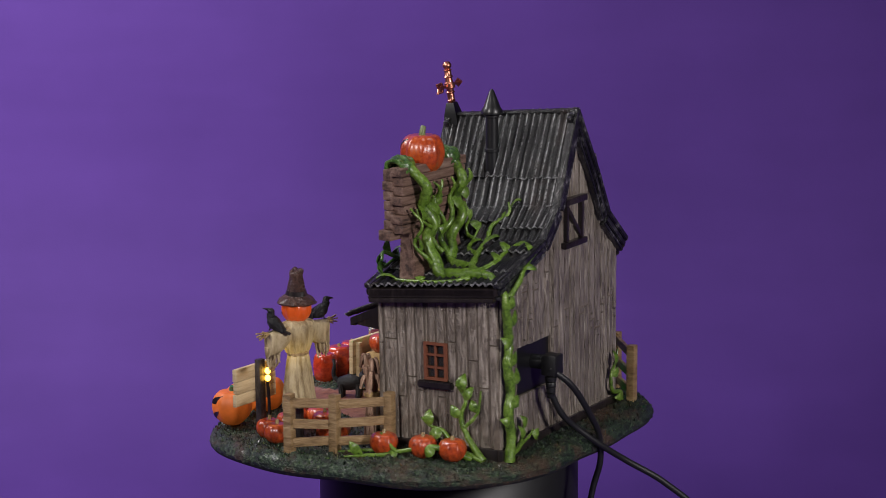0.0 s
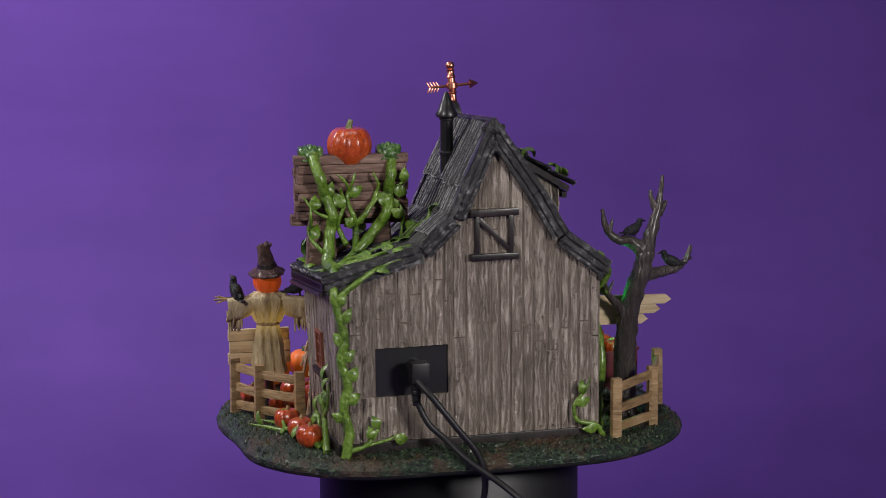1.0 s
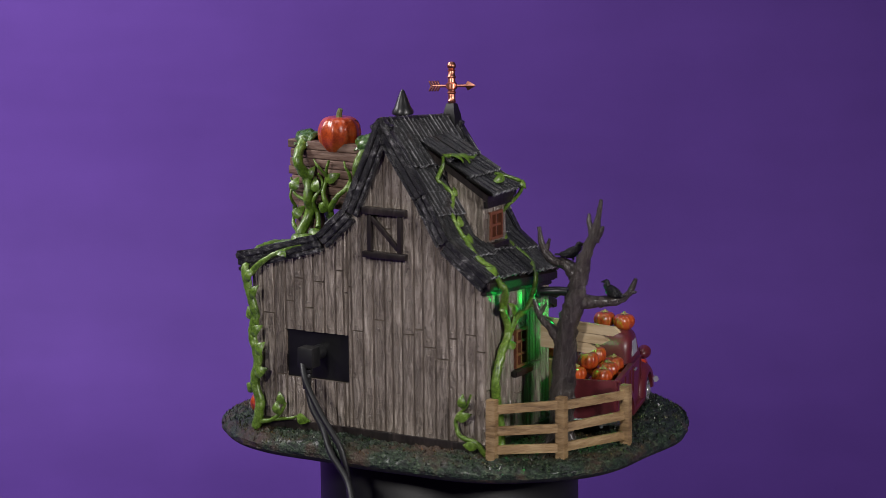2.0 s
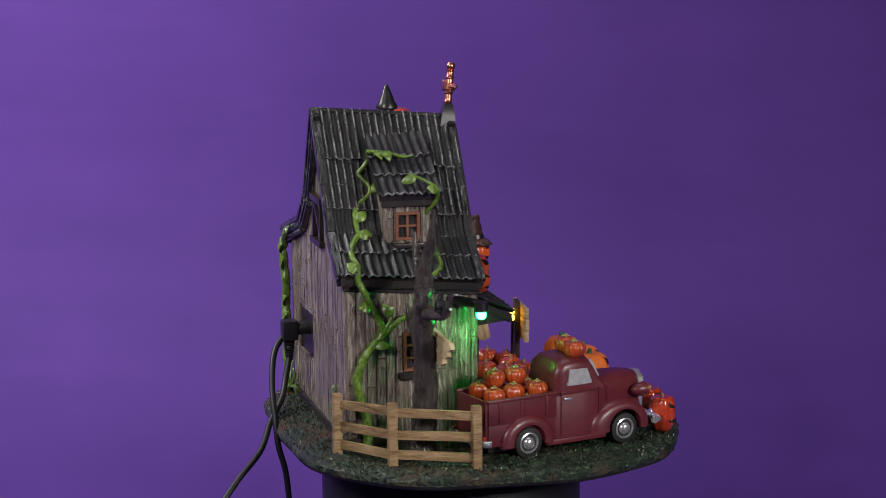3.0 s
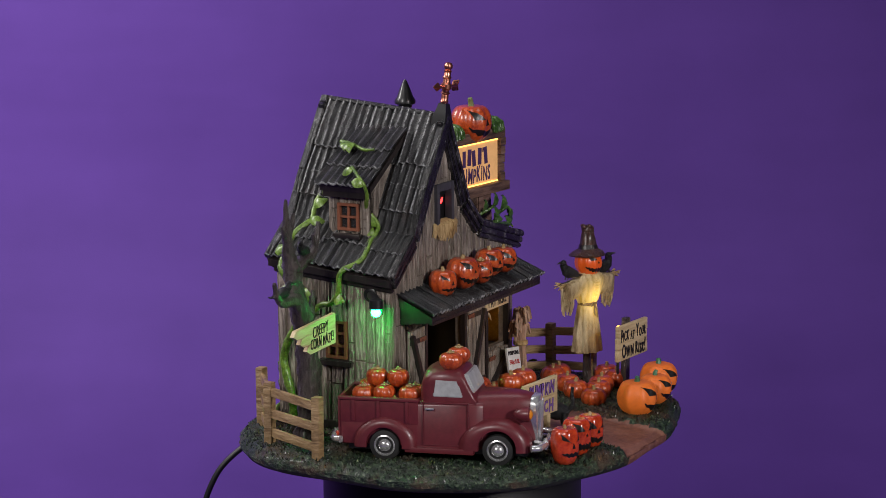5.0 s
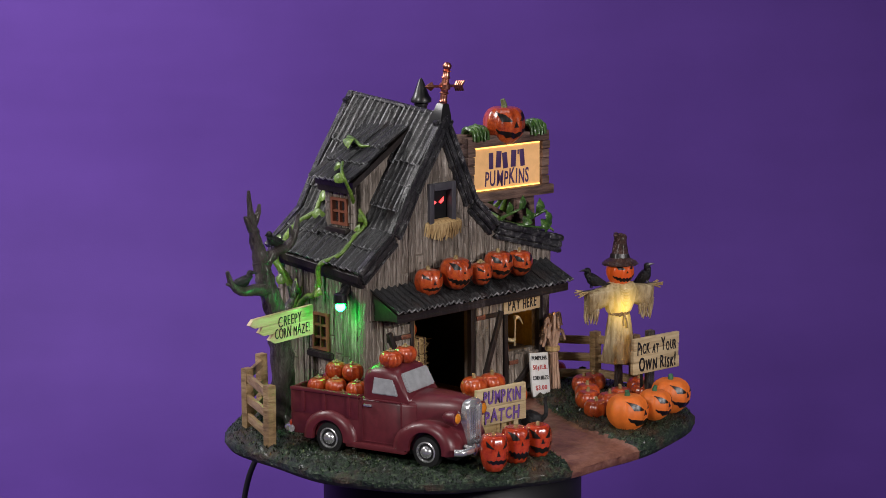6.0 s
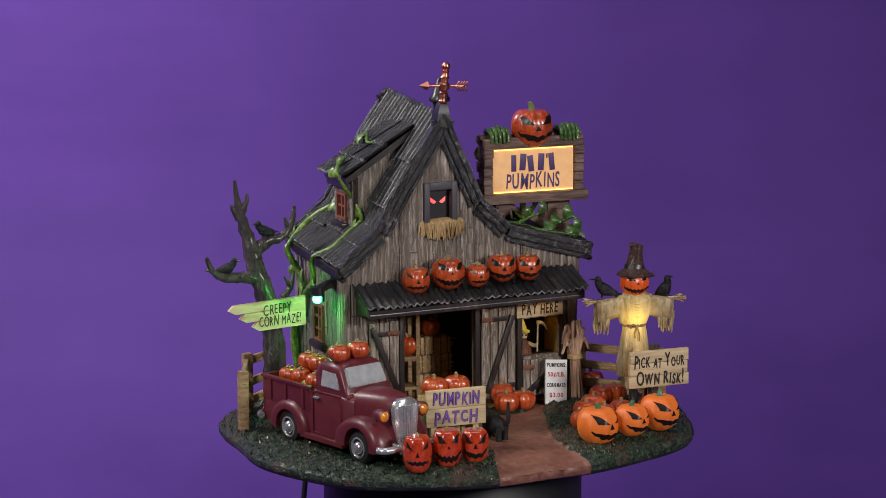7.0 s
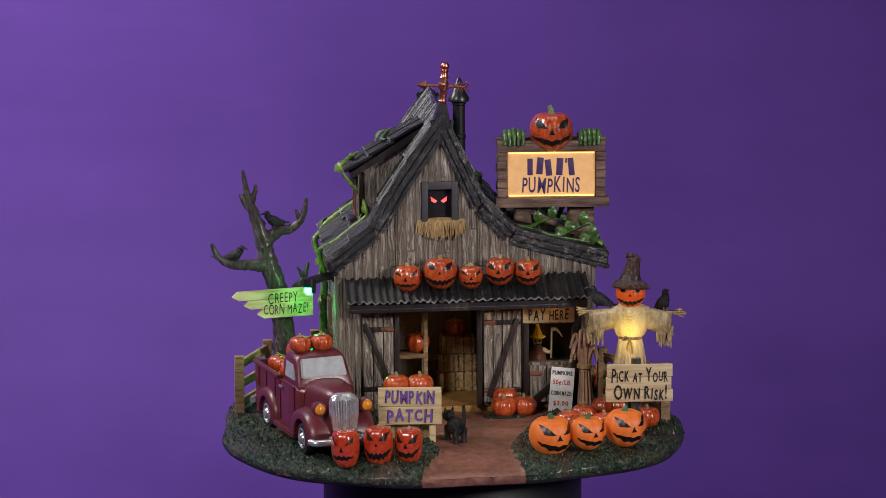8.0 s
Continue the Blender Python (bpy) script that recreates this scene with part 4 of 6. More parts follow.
def carve(ob, name, r, h, outline, ribs, mat=None):
    """A carved opening as a thin dark inlay; outline in fractions of the radius, to the side and up."""
    bm = bmesh.new()
    f = bm.faces.new([bm.verts.new((x, y, 0)) for x, y in outline])
    bmesh.ops.triangulate(bm, faces=[f])
    bmesh.ops.subdivide_edges(bm, edges=bm.edges, cuts=2, use_grid_fill=True)
    low = {}
    faces = [list(x.verts) for x in bm.faces]
    for v in list(bm.verts):
        x, y = v.co.x * 1.48, v.co.y * 1.4
        el = math.asin(max(-0.95, min(0.95, y)))
        az = x / max(0.4, math.cos(el))
        low[v] = pumpkin_point(r, h, -az, el, ribs, -0.25)
        v.co = pumpkin_point(r, h, -az, el, ribs, 0.18)
    rim_edges = [e for e in bm.edges if len(e.link_faces) == 1]
    under = {}
    for e in rim_edges:
        for v in e.verts:
            if v not in under:
                under[v] = bm.verts.new(low[v])
    for e in rim_edges:
        a, b = e.verts
        bm.faces.new((a, b, under[b], under[a]))
    part(name, bm, mat or CARVED, ob, smooth=70)


FACES = {
    "grin": dict(eye=[(0.12, 0.12), (0.52, 0.14), (0.60, 0.50), (0.34, 0.38)], nose=[(-0.10, -0.10), (0.10, -0.10), (0.0, 0.12)], wide=0.72, lift=0.26, depth=0.22, low=-0.40, teeth=5),
    "fangs": dict(eye=[(0.12, 0.22), (0.46, 0.20), (0.56, 0.52), (0.28, 0.44)], nose=[(-0.07, 0.0), (0.07, 0.0), (0.0, 0.13)], wide=0.74, lift=0.24, depth=0.25, low=-0.40, teeth=8),
    "frown": dict(eye=[(0.16, 0.14), (0.58, 0.24), (0.54, 0.46)], nose=[(-0.09, -0.12), (0.09, -0.12), (0.0, 0.10)], wide=0.55, lift=0.05, depth=0.18, low=-0.36, teeth=5),
}


def face_parts(ob, r, h, kind, ribs=9):
    d = FACES[kind]
    carve(ob, "eye", r, h, d["eye"], ribs)
    carve(ob, "eye", r, h, [(-x, y) for x, y in d["eye"][::-1]], ribs)
    carve(ob, "nose", r, h, d["nose"], ribs)
    n = d["teeth"] * 2
    top, low = [], []
    for i in range(n + 1):
        u = -1 + 2 * i / n
        y = d["low"] + d["lift"] * u * u
        w = d["depth"] * (1 - 0.75 * u * u)
        jag = 0.35 if i % 2 else 0.0
        top.append((u * d["wide"], y + w * (0.6 - jag)))
        low.append((u * d["wide"], y - w * (0.6 - (0.35 if i % 2 == 0 else 0.0))))
    carve(ob, "mouth", r, h, low + top[::-1], ribs)


def pumpkin(x, y, z, r, h, label, mat=None, stem_mat=None, face="", turn=0, group="", name="pumpkin", ribs=9, stem=2.2, tilt=0, seed=0):
    ob = thing(name, at(x, y, z, turn, 0, tilt), label, "pumpkin", group)
    pumpkin_parts(ob, r, h, mat or PUMPKIN, stem_mat or STEM_TAN, ribs, stem, seed)
    if face:
        face_parts(ob, r, h, face, ribs)
    return ob


def build_pumpkins():
    g = "carved pumpkins on the porch roof"
    for i, (x, y, z, w, f) in enumerate(((24.2, 9, 87, 16.2, "frown"), (6.1, 12, 90, 19.0, "fangs"), (-10.4, 14.5, 87.6, 13.8, "frown"), (-27.1, 11.5, 90.2, 17.0, "grin"), (-42.8, 12.5, 89.2, 15.6, "grin"))):
        h = w * 0.93
        pumpkin(x, y, z - h / 2, w / 2, h, "glossy red-orange carved pumpkin with a scowling face on the porch roof", face=f, turn=5 * (i % 3) - 14, group=g, name="jack_o_lantern", seed=i)
    g = "matte orange lanterns beside the path"
    for i, (x, y, z, w) in enumerate(((-42.8, 96, 17.2, 23.5), (-62.3, 98.5, 18.5, 19.5), (-83.3, 91.6, 19.2, 22.5))):
        h = w * 0.88
        pumpkin(x, y, z - h / 2, w / 2, h, "matte orange lit jack-o-lantern with a green stem on the turf", LANTERN, PAINTGREEN, "grin", 18, g, "jack_o_lantern", 8, 3.0, seed=i)
    g = "red lanterns in front of the truck"
    for i, (x, y, z, w, h, f) in enumerate(((66.3, 103, 16.4, 15.5, 20, "frown"), (48.9, 101.5, 17, 16, 20.5, "fangs"), (33, 102, 16.5, 15, 18.5, "grin"))):
        pumpkin(x, y, z - h / 2, w / 2, h, "shiny deep red carved lantern standing on the turf", RED, STEM_TAN, f, (-24, -16, -22)[i], g, "jack_o_lantern", 7, 2.0, seed=i)
    base = pumpkin(-96, -12, 7.0, 7.7, 12.5, "plain glossy orange pumpkin on a green vine", group="small pumpkins behind the barn", stem=2)
    for x, y, s in ((-93, -34, 10), (-92, -51, 40)):
        again(base, at(x, y, 7, s))
    base = pumpkin(-29, 13, 7.0, 7.4, 11.5, "small glossy orange-red pumpkin on the ground", group="small plain pumpkins", ribs=10)
    for x, y, z, s in ((-40.5, 11, 6.5, 20), (-31, 2, 10, 50), (-50, 66, 6, 10), (-65, 62, 7, 70), (-78, 58, 7, 30), (-70, 40, 7.5, 50), (-84, 24, 7.5, 80), (-92, 24, 7.5, 15), (-103, 50, 7.5, 35), (-60, 50, 7, 90), (-95, 60, 7, 5)):
        again(base, at(x, y, z, s))
    for x, y, s in ((35, 56, 0), (22.5, 57, 40)):
        again(base, at(x, y, 31.5, s), "small glossy orange pumpkin on a hay bale")
    again(base, at(16, -24, 37, 9), "small orange pumpkin on a shelf inside the barn")
    # the load of the truck and the two on its roof
    base = pumpkin(96, -1, 33.5, 6.0, 9.8, "small shiny orange pumpkin in the truck bed", group="pumpkins in the truck bed", ribs=10, stem=1.8)
    again(base, at(-8.4, -45, 41.6, 60), "small orange pumpkin on stacked hay inside the barn")
    for x, y, z, s in ((93.5, 10.5, 34.5, 20), (90.5, 24, 34.5, 40), (86, 2, 41, 75), (84.5, 14, 41.5, 10), (82, -5, 34, 30), (91, 3, 28, 5), (80, 22, 33, 0), (94.5, 17, 28, 66)):
        again(base, at(x, y, z, s))
    base = pumpkin(86, 46.3, 54.5, 6.3, 9.2, "small orange pumpkin on the roof of the truck", group="pumpkins on the truck roof", ribs=10, stem=1.8)
    again(base, at(74.5, 45, 55, 40))


PAINTGREEN = plain("green_stem_paint", (0.05, 0.16, 0.08), 0.4)
build_pumpkins()


# ---- the pickup truck ----
def fender(bm, yc, zc, r, x0, x1, rear, front, side):
    rows = []
    for i in range(19):
        a = math.pi * i / 18
        sy = rear if a > math.pi / 2 else front
        ring = []
        for x, k in ((x0, 1.0), (x0 + (x1 - x0) * 0.55, 1.02), (x0 + (x1 - x0) * 0.85, 0.94), (x1, 0.78), (x1 - 0.3, 0.66), (x1 - 1.2, 0.65), (x0, 0.7)):
            s = sy if k > 0.7 else 1.0 + (sy - 1) * 0.12
            ring.append(bm.verts.new((side * x, yc + math.cos(a) * r * k * s, zc + math.sin(a) * r * k - (1.5 if i in (0, 18) else 0))))
        rows.append(ring)
    for p, q in zip(rows, rows[1:]):
        for k in range(7):
            bm.faces.new((p[k], p[(k + 1) % 7], q[(k + 1) % 7], q[k]))
    bm.faces.new(rows[0])
    bm.faces.new(rows[-1][::-1])


def loft(bm, sections):
    """Skin over sections with equal numbers of corners, closed at both ends."""
    rings = [[bm.verts.new(p) for p in s] for s in sections]
    n = len(rings[0])
    for p, q in zip(rings, rings[1:]):
        for i in range(n):
            bm.faces.new((p[i], p[(i + 1) % n], q[(i + 1) % n], q[i]))
    bm.faces.new(rings[0][::-1])
    bm.faces.new(rings[-1])


def dome(y, half, low, high, n=12, shoulder=0.55):
    """An arched section across the truck at y."""
    half *= 1.12
    pts = [(half, y, low), (half, y, low + (high - low) * shoulder)]
    for i in range(1, n):
        a = math.pi * i / n
        pts.append((half * abs(math.cos(a)) ** 0.6 * (1 if a < math.pi / 2 else -1), y, low + (high - low) * (shoulder + (1 - shoulder) * math.sin(a) ** 0.75)))
    return pts + [(-half, y, low + (high - low) * shoulder), (-half, y, low)]


def build_truck():
    t = thing("pickup_truck", at(65.4, 87.3, 5.2, 15.5), "maroon vintage pickup truck loaded with pumpkins on the turf", "truck")
    bm = bmesh.new()
    loft(bm, [dome(-61.6, 14.6, 8, 33, 8, 0.9), dome(-45, 15.0, 8, 33.5, 8, 0.9), dome(-31, 14.4, 8, 33.5, 8, 0.9), dome(-27, 12, 8, 34, 8, 0.85)])
    loft(bm, [dome(-60.5, 10.5, 30, 43, 12), dome(-58.5, 12.6, 30, 48, 12), dome(-54, 13.2, 30, 50.4, 12, 0.66), dome(-46, 13.2, 30, 50.8, 12, 0.66), dome(-39.0, 12.9, 30, 50.0, 12, 0.66), dome(-37.0, 13.0, 30, 47.6, 12, 0.66), dome(-34.2, 13.3, 30, 42, 12, 0.6), dome(-30.5, 13.8, 30, 35.5, 12)])
    cab = part("cab", bm, TRUCK, t, "rounded maroon cab", smooth=50)
    bm = bmesh.new()
    loft(bm, [dome(-33, 12.8, 12, 37.0), dome(-22, 11.0, 12, 37.6), dome(-10, 8.6, 12, 37.2), dome(-3, 6.8, 12, 36.0), dome(-0.6, 5.6, 12, 34.0)])
    part("hood", bm, TRUCK, t, smooth=60)
    # the bed
    bm = bmesh.new()
    box(bm, -16.4, 16.4, -103, -61, 8.5, 21, None, 0.8)
    for s in (-1, 1):
        box(bm, min(s * 14.8, s * 16.6), max(s * 14.8, s * 16.6), -103, -61, 20, 33, None, 0.5)
        box(bm, min(s * 14.4, s * 17.6), max(s * 14.4, s * 17.6), -104, -60.5, 32.2, 34, None, 0.6)
        for y in (-96, -82.5, -67):
            box(bm, min(s * 16.2, s * 17.3), max(s * 16.2, s * 17.3), y - 1, y + 1, 21, 32.4, None, 0.4)
    box(bm, -14.8, 14.8, -62.5, -61, 20, 33, None, 0.4)
    part("bed", bm, TRUCK, t)
    bm = bmesh.new()
    box(bm, -15.8, 15.8, -104.6, -103, 10, 33.6, None, 0.5)
    part("tailgate", bm, TRUCK, t)
    for s in (-1, 1):
        bm = bmesh.new()
        fender(bm, -79, 9.0, 14.5, 12, 19.6, 1.15, 1.15, s)
        part("rear_fender", bm, TRUCK, t, smooth=60)
        bm = bmesh.new()
        fender(bm, -18.5, 9.5, 15.0, 7, 19.2, 1.45, 1.12, s)
        part("front_fender", bm, TRUCK, t, smooth=60)
        bm = bmesh.new()
        box(bm, min(s * 13, s * 19.0), max(s * 13, s * 19.0), -68, -31, 5.6, 8.6, None, 0.8)
        part("running_board", bm, TRUCK, t)
        # door seam, handle and side window
        bm = bmesh.new()
        for a in ((-58.5, -58.0, 10, 33), (-34.5, -34.0, 10, 33), (-58.5, -34, 9.6, 10.1), (-58.5, -34, 32.2, 32.7)):
            box(bm, min(s * 16.2, s * 17.0), max(s * 16.2, s * 17.0), a[0], a[1], a[2], a[3])
        part("door_trim", bm, TRUCK, t)
        bm = bmesh.new()
        box(bm, min(s * 16.6, s * 18.0), max(s * 16.6, s * 18.0), -57, -52.2, 28.6, 29.9, None, 0.5)
        part("door_handle", bm, SILVER, t, "silver handle")
        bm = bmesh.new()
        pr = [(-53.5, 35.4), (-37.4, 35.4), (-40.4, 44.4), (-52.3, 44.8)]
        hexa(bm, [(s * 13.5, y, z) for y, z in pr], [(s * (15.4 if z < 40 else 14.8), y, z) for y, z in pr])
        bmesh.ops.bevel(bm, geom=list(bm.edges), offset=0.5, segments=2, affect="EDGES")
        part("side_window", bm, GLASSY, t, "grey painted window")
        # headlight
        lamp = bpy.data.objects.new("headlight", None)
        scene.collection.objects.link(lamp)
        lamp.parent, lamp.matrix_basis = t, at(s * 13.2, -6.5, 27.6, 0, -90)
        bm = bmesh.new()
        lathe(bm, [(0.5, -4.5), (2.4, -3), (3.6, 0), (3.9, 3), (3.9, 4), (3.0, 4.6)], 18)
        part("housing", bm, TRUCK, lamp)
        bm = bmesh.new()
        lathe(bm, [(2.9, 3.8), (2.7, 4.9), (1.5, 5.7), (0.3, 6.0)], 16)
        part("lens", bm, AMBER, lamp, "amber lens")
        bm = bmesh.new()
        blob(bm, (s * 15, -105, 13.5), 1.3, 1, 1.5, 2)
        part("tail_light", bm, RED, t, "red tail light")
    # windscreen
    bm = bmesh.new()
    pr = [(-12.8, -32.6, 37), (12.8, -32.6, 37), (11.8, -37.2, 46.8), (-11.8, -37.2, 46.8)]
    hexa(bm, [(x, y - 2.5, z - 0.8) for x, y, z in pr], [(x, y + 1.5, z + 0.9) for x, y, z in pr])
    bmesh.ops.bevel(bm, geom=list(bm.edges), offset=0.6, segments=2, affect="EDGES")
    part("windscreen", bm, GLASSY, t, "grey painted windscreen")
    # grille with ribs
    gr = bpy.data.objects.new("grille", None)
    scene.collection.objects.link(gr)
    gr.parent = t
    bm = bmesh.new()
    loft(bm, [[(x * w, y, z) for x in (-1, -0.7, 0, 0.7, 1) for y in ((0.2 + 1.5 * (1 - x * x)),)] + [(x * w, -3, z) for x in (1, -1)] for z, w in ((9, 4.8), (14, 6.2), (24, 7.6), (31, 7.8), (34, 6.4), (35.6, 3.6))])
    part("shell", bm, SILVER, gr, smooth=50)
    for i in range(9):
        x = -5.6 + 1.4 * i
        bm = bmesh.new()
        y = 0.5 + 1.5 * (1 - (x / 7.6) ** 2)
        beam(bm, (x * 0.78, y - 0.2, 11), (x, y + 0.1, 32.5), 0.55, 0.9, bevel=0.15)
        part("bar", bm, SILVER, gr)
    for y, w, n in ((5.2, 19.5, "front_bumper"), (-108, 18.5, "rear_bumper")):
        bm = bmesh.new()
        s = 1 if y > 0 else -1
        tube(bm, [(-w, y - s * 5.5, 11), (-w * 0.82, y - s * 1.2, 11), (0, y, 11), (w * 0.82, y - s * 1.2, 11), (w, y - s * 5.5, 11)], 1.9, 1.9, 10)
        for x in (-8, 8):
            tube(bm, [(x, y - s * 0.3, 8.4), (x, y + s * 0.9, 11), (x, y - s * 0.3, 14)], 1.1, 1.0, 8)
            tube(bm, [(x, y, 11), (x, y - s * 6, 12)], 1.0, 1.0, 6)
        part(n, bm, SILVER, t, "silver bumper")
    for y in (-18.5, -79):
        for s in (-1, 1):
            w = bpy.data.objects.new("wheel", None)
            scene.collection.objects.link(w)
            w.parent, w.matrix_basis = t, at(s * 13.8, y, 8.6, 0, 0, s * 90)
            bm = bmesh.new()
            lathe(bm, [(6.2, -2), (8.0, -1.8), (8.5, -0.4), (8.5, 2.4), (8.0, 3.8), (5.8, 4.2), (5.4, 3.6)], 32)
            part("tyre", bm, TYRE, w)
            bm = bmesh.new()
            lathe(bm, [(5.7, 3.0), (5.7, 4.3), (5.0, 4.6), (4.5, 3.4), (3.4, 3.6), (2.9, 4.9), (1.7, 5.7), (0.3, 5.9)], 24)
            part("hubcap", bm, SILVER, w, "silver hubcap")
    bm = bmesh.new()
    box(bm, -11, 11, -100, -4, 4.5, 10)
    for y in (-18.5, -79):
        tube(bm, [(-12, y, 8.6), (12, y, 8.6)], 1.4, 1.4, 8)
    part("chassis", bm, BLACK, t)


build_truck()


# ---- scarecrow ----
def crow(x, y, z, turn, label, s=1.0, tilt=0):
    c = thing("crow", at(x, y, z, turn, tilt), label, "crow", "crows")
    bm = bmesh.new()
    tube(bm, [(0, -6.5 * s, 2.6 * s), (0, -2.5 * s, 3.4 * s), (0, 1.6 * s, 4.6 * s), (0, 3.6 * s, 7.6 * s)], 1.4 * s, 1.9 * s, 10, 0.2)
    blob(bm, (0, -0.4 * s, 4.0 * s), 3.0 * s, 4.6 * s, 3.1 * s, 2, 0.15, 1, Matrix.Rotation(radians(25), 4, "X"))
    part("body", bm, CROW, c)
    bm = bmesh.new()
    blob(bm, (0, 3.6 * s, 8.4 * s), 1.6 * s, 1.8 * s, 1.6 * s, 2)
    part("head", bm, CROW, c)
    bm = bmesh.new()
    tube(bm, [(0, 4.8 * s, 8.5 * s), (0, 6.4 * s, 8.3 * s), (0, 7.8 * s, 7.7 * s)], 0.9 * s, 0.15 * s, 6, 0, 3)
    part("beak", bm, BLACK, c)
    for k in (-1, 1):
        bm = bmesh.new()
        blob(bm, (k * 2.2 * s, -1.8 * s, 4.0 * s), 0.7 * s, 4.6 * s, 1.9 * s, 2, 0.2, 2, Matrix.Rotation(radians(20), 4, "X"))
        part("wing", bm, CROW, c)
        bm = bmesh.new()
        tube(bm, [(k * 0.9 * s, 0.2 * s, 2.2 * s), (k * 0.9 * s, 0.5 * s, -0.2)], 0.4 * s, 0.35 * s, 5, 0, 2)
        part("leg", bm, BLACK, c)
    bm = bmesh.new()
    box(bm, -1.3 * s, 1.3 * s, -9.5 * s, -4.5 * s, 2.2 * s, 3.0 * s, None, 0.3)
    part("tail", bm, CROW, c)


def build_scarecrow():
    s = thing("scarecrow", at(-95.2, 41, 0, -12), "scarecrow in a pale sackcloth robe and brown felt hat", "scarecrow")
    bm = bmesh.new()
    tube(bm, [(0, 0, 6), (0, -0.5, 30), (0, 0, 72)], 2.6, 2.0, 8, 0.2)
    part("pole", bm, BARK, s, "dark wooden pole")
    fold = lambda n, d, p: (lambda a, z: 1 + d * math.sin(n * a + p + z * 0.05) + d * 0.6 * math.sin((n * 2 + 3) * a + z * 0.12))
    bm = bmesh.new()
    lathe(bm, [(9.2, 27.5), (9.5, 28.5), (8.6, 36), (7.4, 45), (6.2, 53), (5.6, 56.5), (4.5, 57)], 48, Matrix.Diagonal((1.05, 0.82, 1, 1)), fold(9, 0.08, 0))
    part("skirt", bm, ROBE_LIT, s, smooth=70)
    bm = bmesh.new()
    lathe(bm, [(5.2, 55.8), (6.6, 57.5), (8.2, 62), (9.4, 67), (10.0, 70.5), (8.6, 73.2), (4.2, 75)], 48, Matrix.Diagonal((1.1, 0.74, 1, 1)), fold(9, 0.085, 1))
    for k in range(5):
        w, d = 7.6 - 0.9 * k, 1.6 + 1.9 * k
        tube(bm, [(-w, 2.0, 73.4 - 0.3 * k), (-w * 0.62, 6.0, 72.0 - d * 0.7), (0, 7.4 - 0.25 * k, 71.2 - d), (w * 0.62, 6.0, 72.0 - d * 0.7), (w, 2.0, 73.4 - 0.3 * k)], 0.9, 0.9, 8, 0.25, 5, k)
    for k in range(11):
        a = radians(20 + 14 * k)
        tube(bm, [(5.6 * math.cos(a), 4.2 * math.sin(a), 57), (7.2 * math.cos(a), 5.4 * math.sin(a), 59.5), (8.4 * math.cos(a + 0.05), 6.1 * math.sin(a + 0.05), 63.5)], 0.8, 0.35, 6, 0.2, 3, k)
    part("bodice", bm, ROBE_LIT, s, "sackcloth top with a lamp glowing through its chest", smooth=70)
    bm = bmesh.new()
    lathe(bm, [(5.6, 55.2), (6.3, 55.6), (6.3, 56.8), (5.6, 57.2)], 24, Matrix.Diagonal((1.05, 0.85, 1, 1)))
    tube(bm, [(0.5, 5.2, 56), (2.5, 6.2, 57.5), (3.8, 5.8, 55.5), (0.8, 5.6, 56)], 0.5, 0.5, 6)
    tube(bm, [(0, 5.4, 56), (-1, 6.4, 52), (-1.4, 6.4, 48)], 0.5, 0.4, 6)
    tube(bm, [(0, 5.4, 56), (1.5, 6.3, 52), (1.2, 6.6, 49.5)], 0.5, 0.4, 6)
    part("rope_belt", bm, STRAW, s, "knotted rope belt")
    rnd = random.Random(3)
    for k in (-1, 1):
        sl = bmesh.new()
        secs = []
        for i in range(9):
            u = i / 8
            x = k * (2 + 20.5 * u)
            drop = 7.0 + 6.0 * u ** 1.3
            top = 73.2 - 2.2 * u
            ring = []
            for j in range(16):
                a = 2 * math.pi * j / 16
                zz = math.sin(a)
                z = top - 2.2 + (2.2 * zz if zz > 0 else drop * zz * (1 + 0.12 * math.sin(5 * u + j)))
                ring.append((x + (0 if zz > 0 else k * 1.4 * u * zz * math.sin(j)), (5.6 - 2.6 * u) * math.cos(a) + 0.4 * math.sin(9 * u), z))
            secs.append(ring)
        loft(sl, secs)
        sleeve = part("sleeve", sl, ROBE_LIT, s, "ragged hanging sleeve", smooth=70)
        for j in range(9):
            bm = sl = bmesh.new()
            x = k * (15.0 + 0.95 * j)
            tube(bm, [(x, rnd.uniform(-1.8, 1.8), 63), (x + rnd.uniform(-0.6, 0.6), rnd.uniform(-1.6, 1.6), 58 - rnd.uniform(0, 3)), (x + rnd.uniform(-1, 1), rnd.uniform(-1, 1), 53.5 - rnd.uniform(0, 4))], 1.2, 0.4, 6, 0.2, 3)
            part("tatter", bm, ROBE, sleeve)
        bm = bmesh.new()
        for j in range(9):
            a = -0.55 + 1.1 * j / 8
            tube(bm, [(k * 20, 0, 70.5), (k * 24, math.sin(j * 2.3) * 1.2, 70.3 + a * 1.2), (k * rnd.uniform(27, 30.5), math.sin(j * 2.3) * 2.0, 70 + a * 4.2)], 0.7, 0.35, 5, 0, 3)
        part("straw_cuff", bm, STRAW, s, "straw sticking out of the sleeve")
        bm = bmesh.new()
        tube(bm, [(k * 1, 0, 71), (k * 26, 0, 70.6)], 1.2, 0.9, 6)
        part("crossbar", bm, BARK, s)
    head = bpy.data.objects.new("head", None)
    scene.collection.objects.link(head)
    head.parent, head.matrix_basis = s, at(0, 0.6, 73.2)
    bm = bmesh.new()
    rows = [[bm.verts.new(pumpkin_point(8.2, 14.4, 2 * math.pi * i / 45, radians(-86 + 172 * j / 14), 9)) for i in range(45)] for j in range(15)]
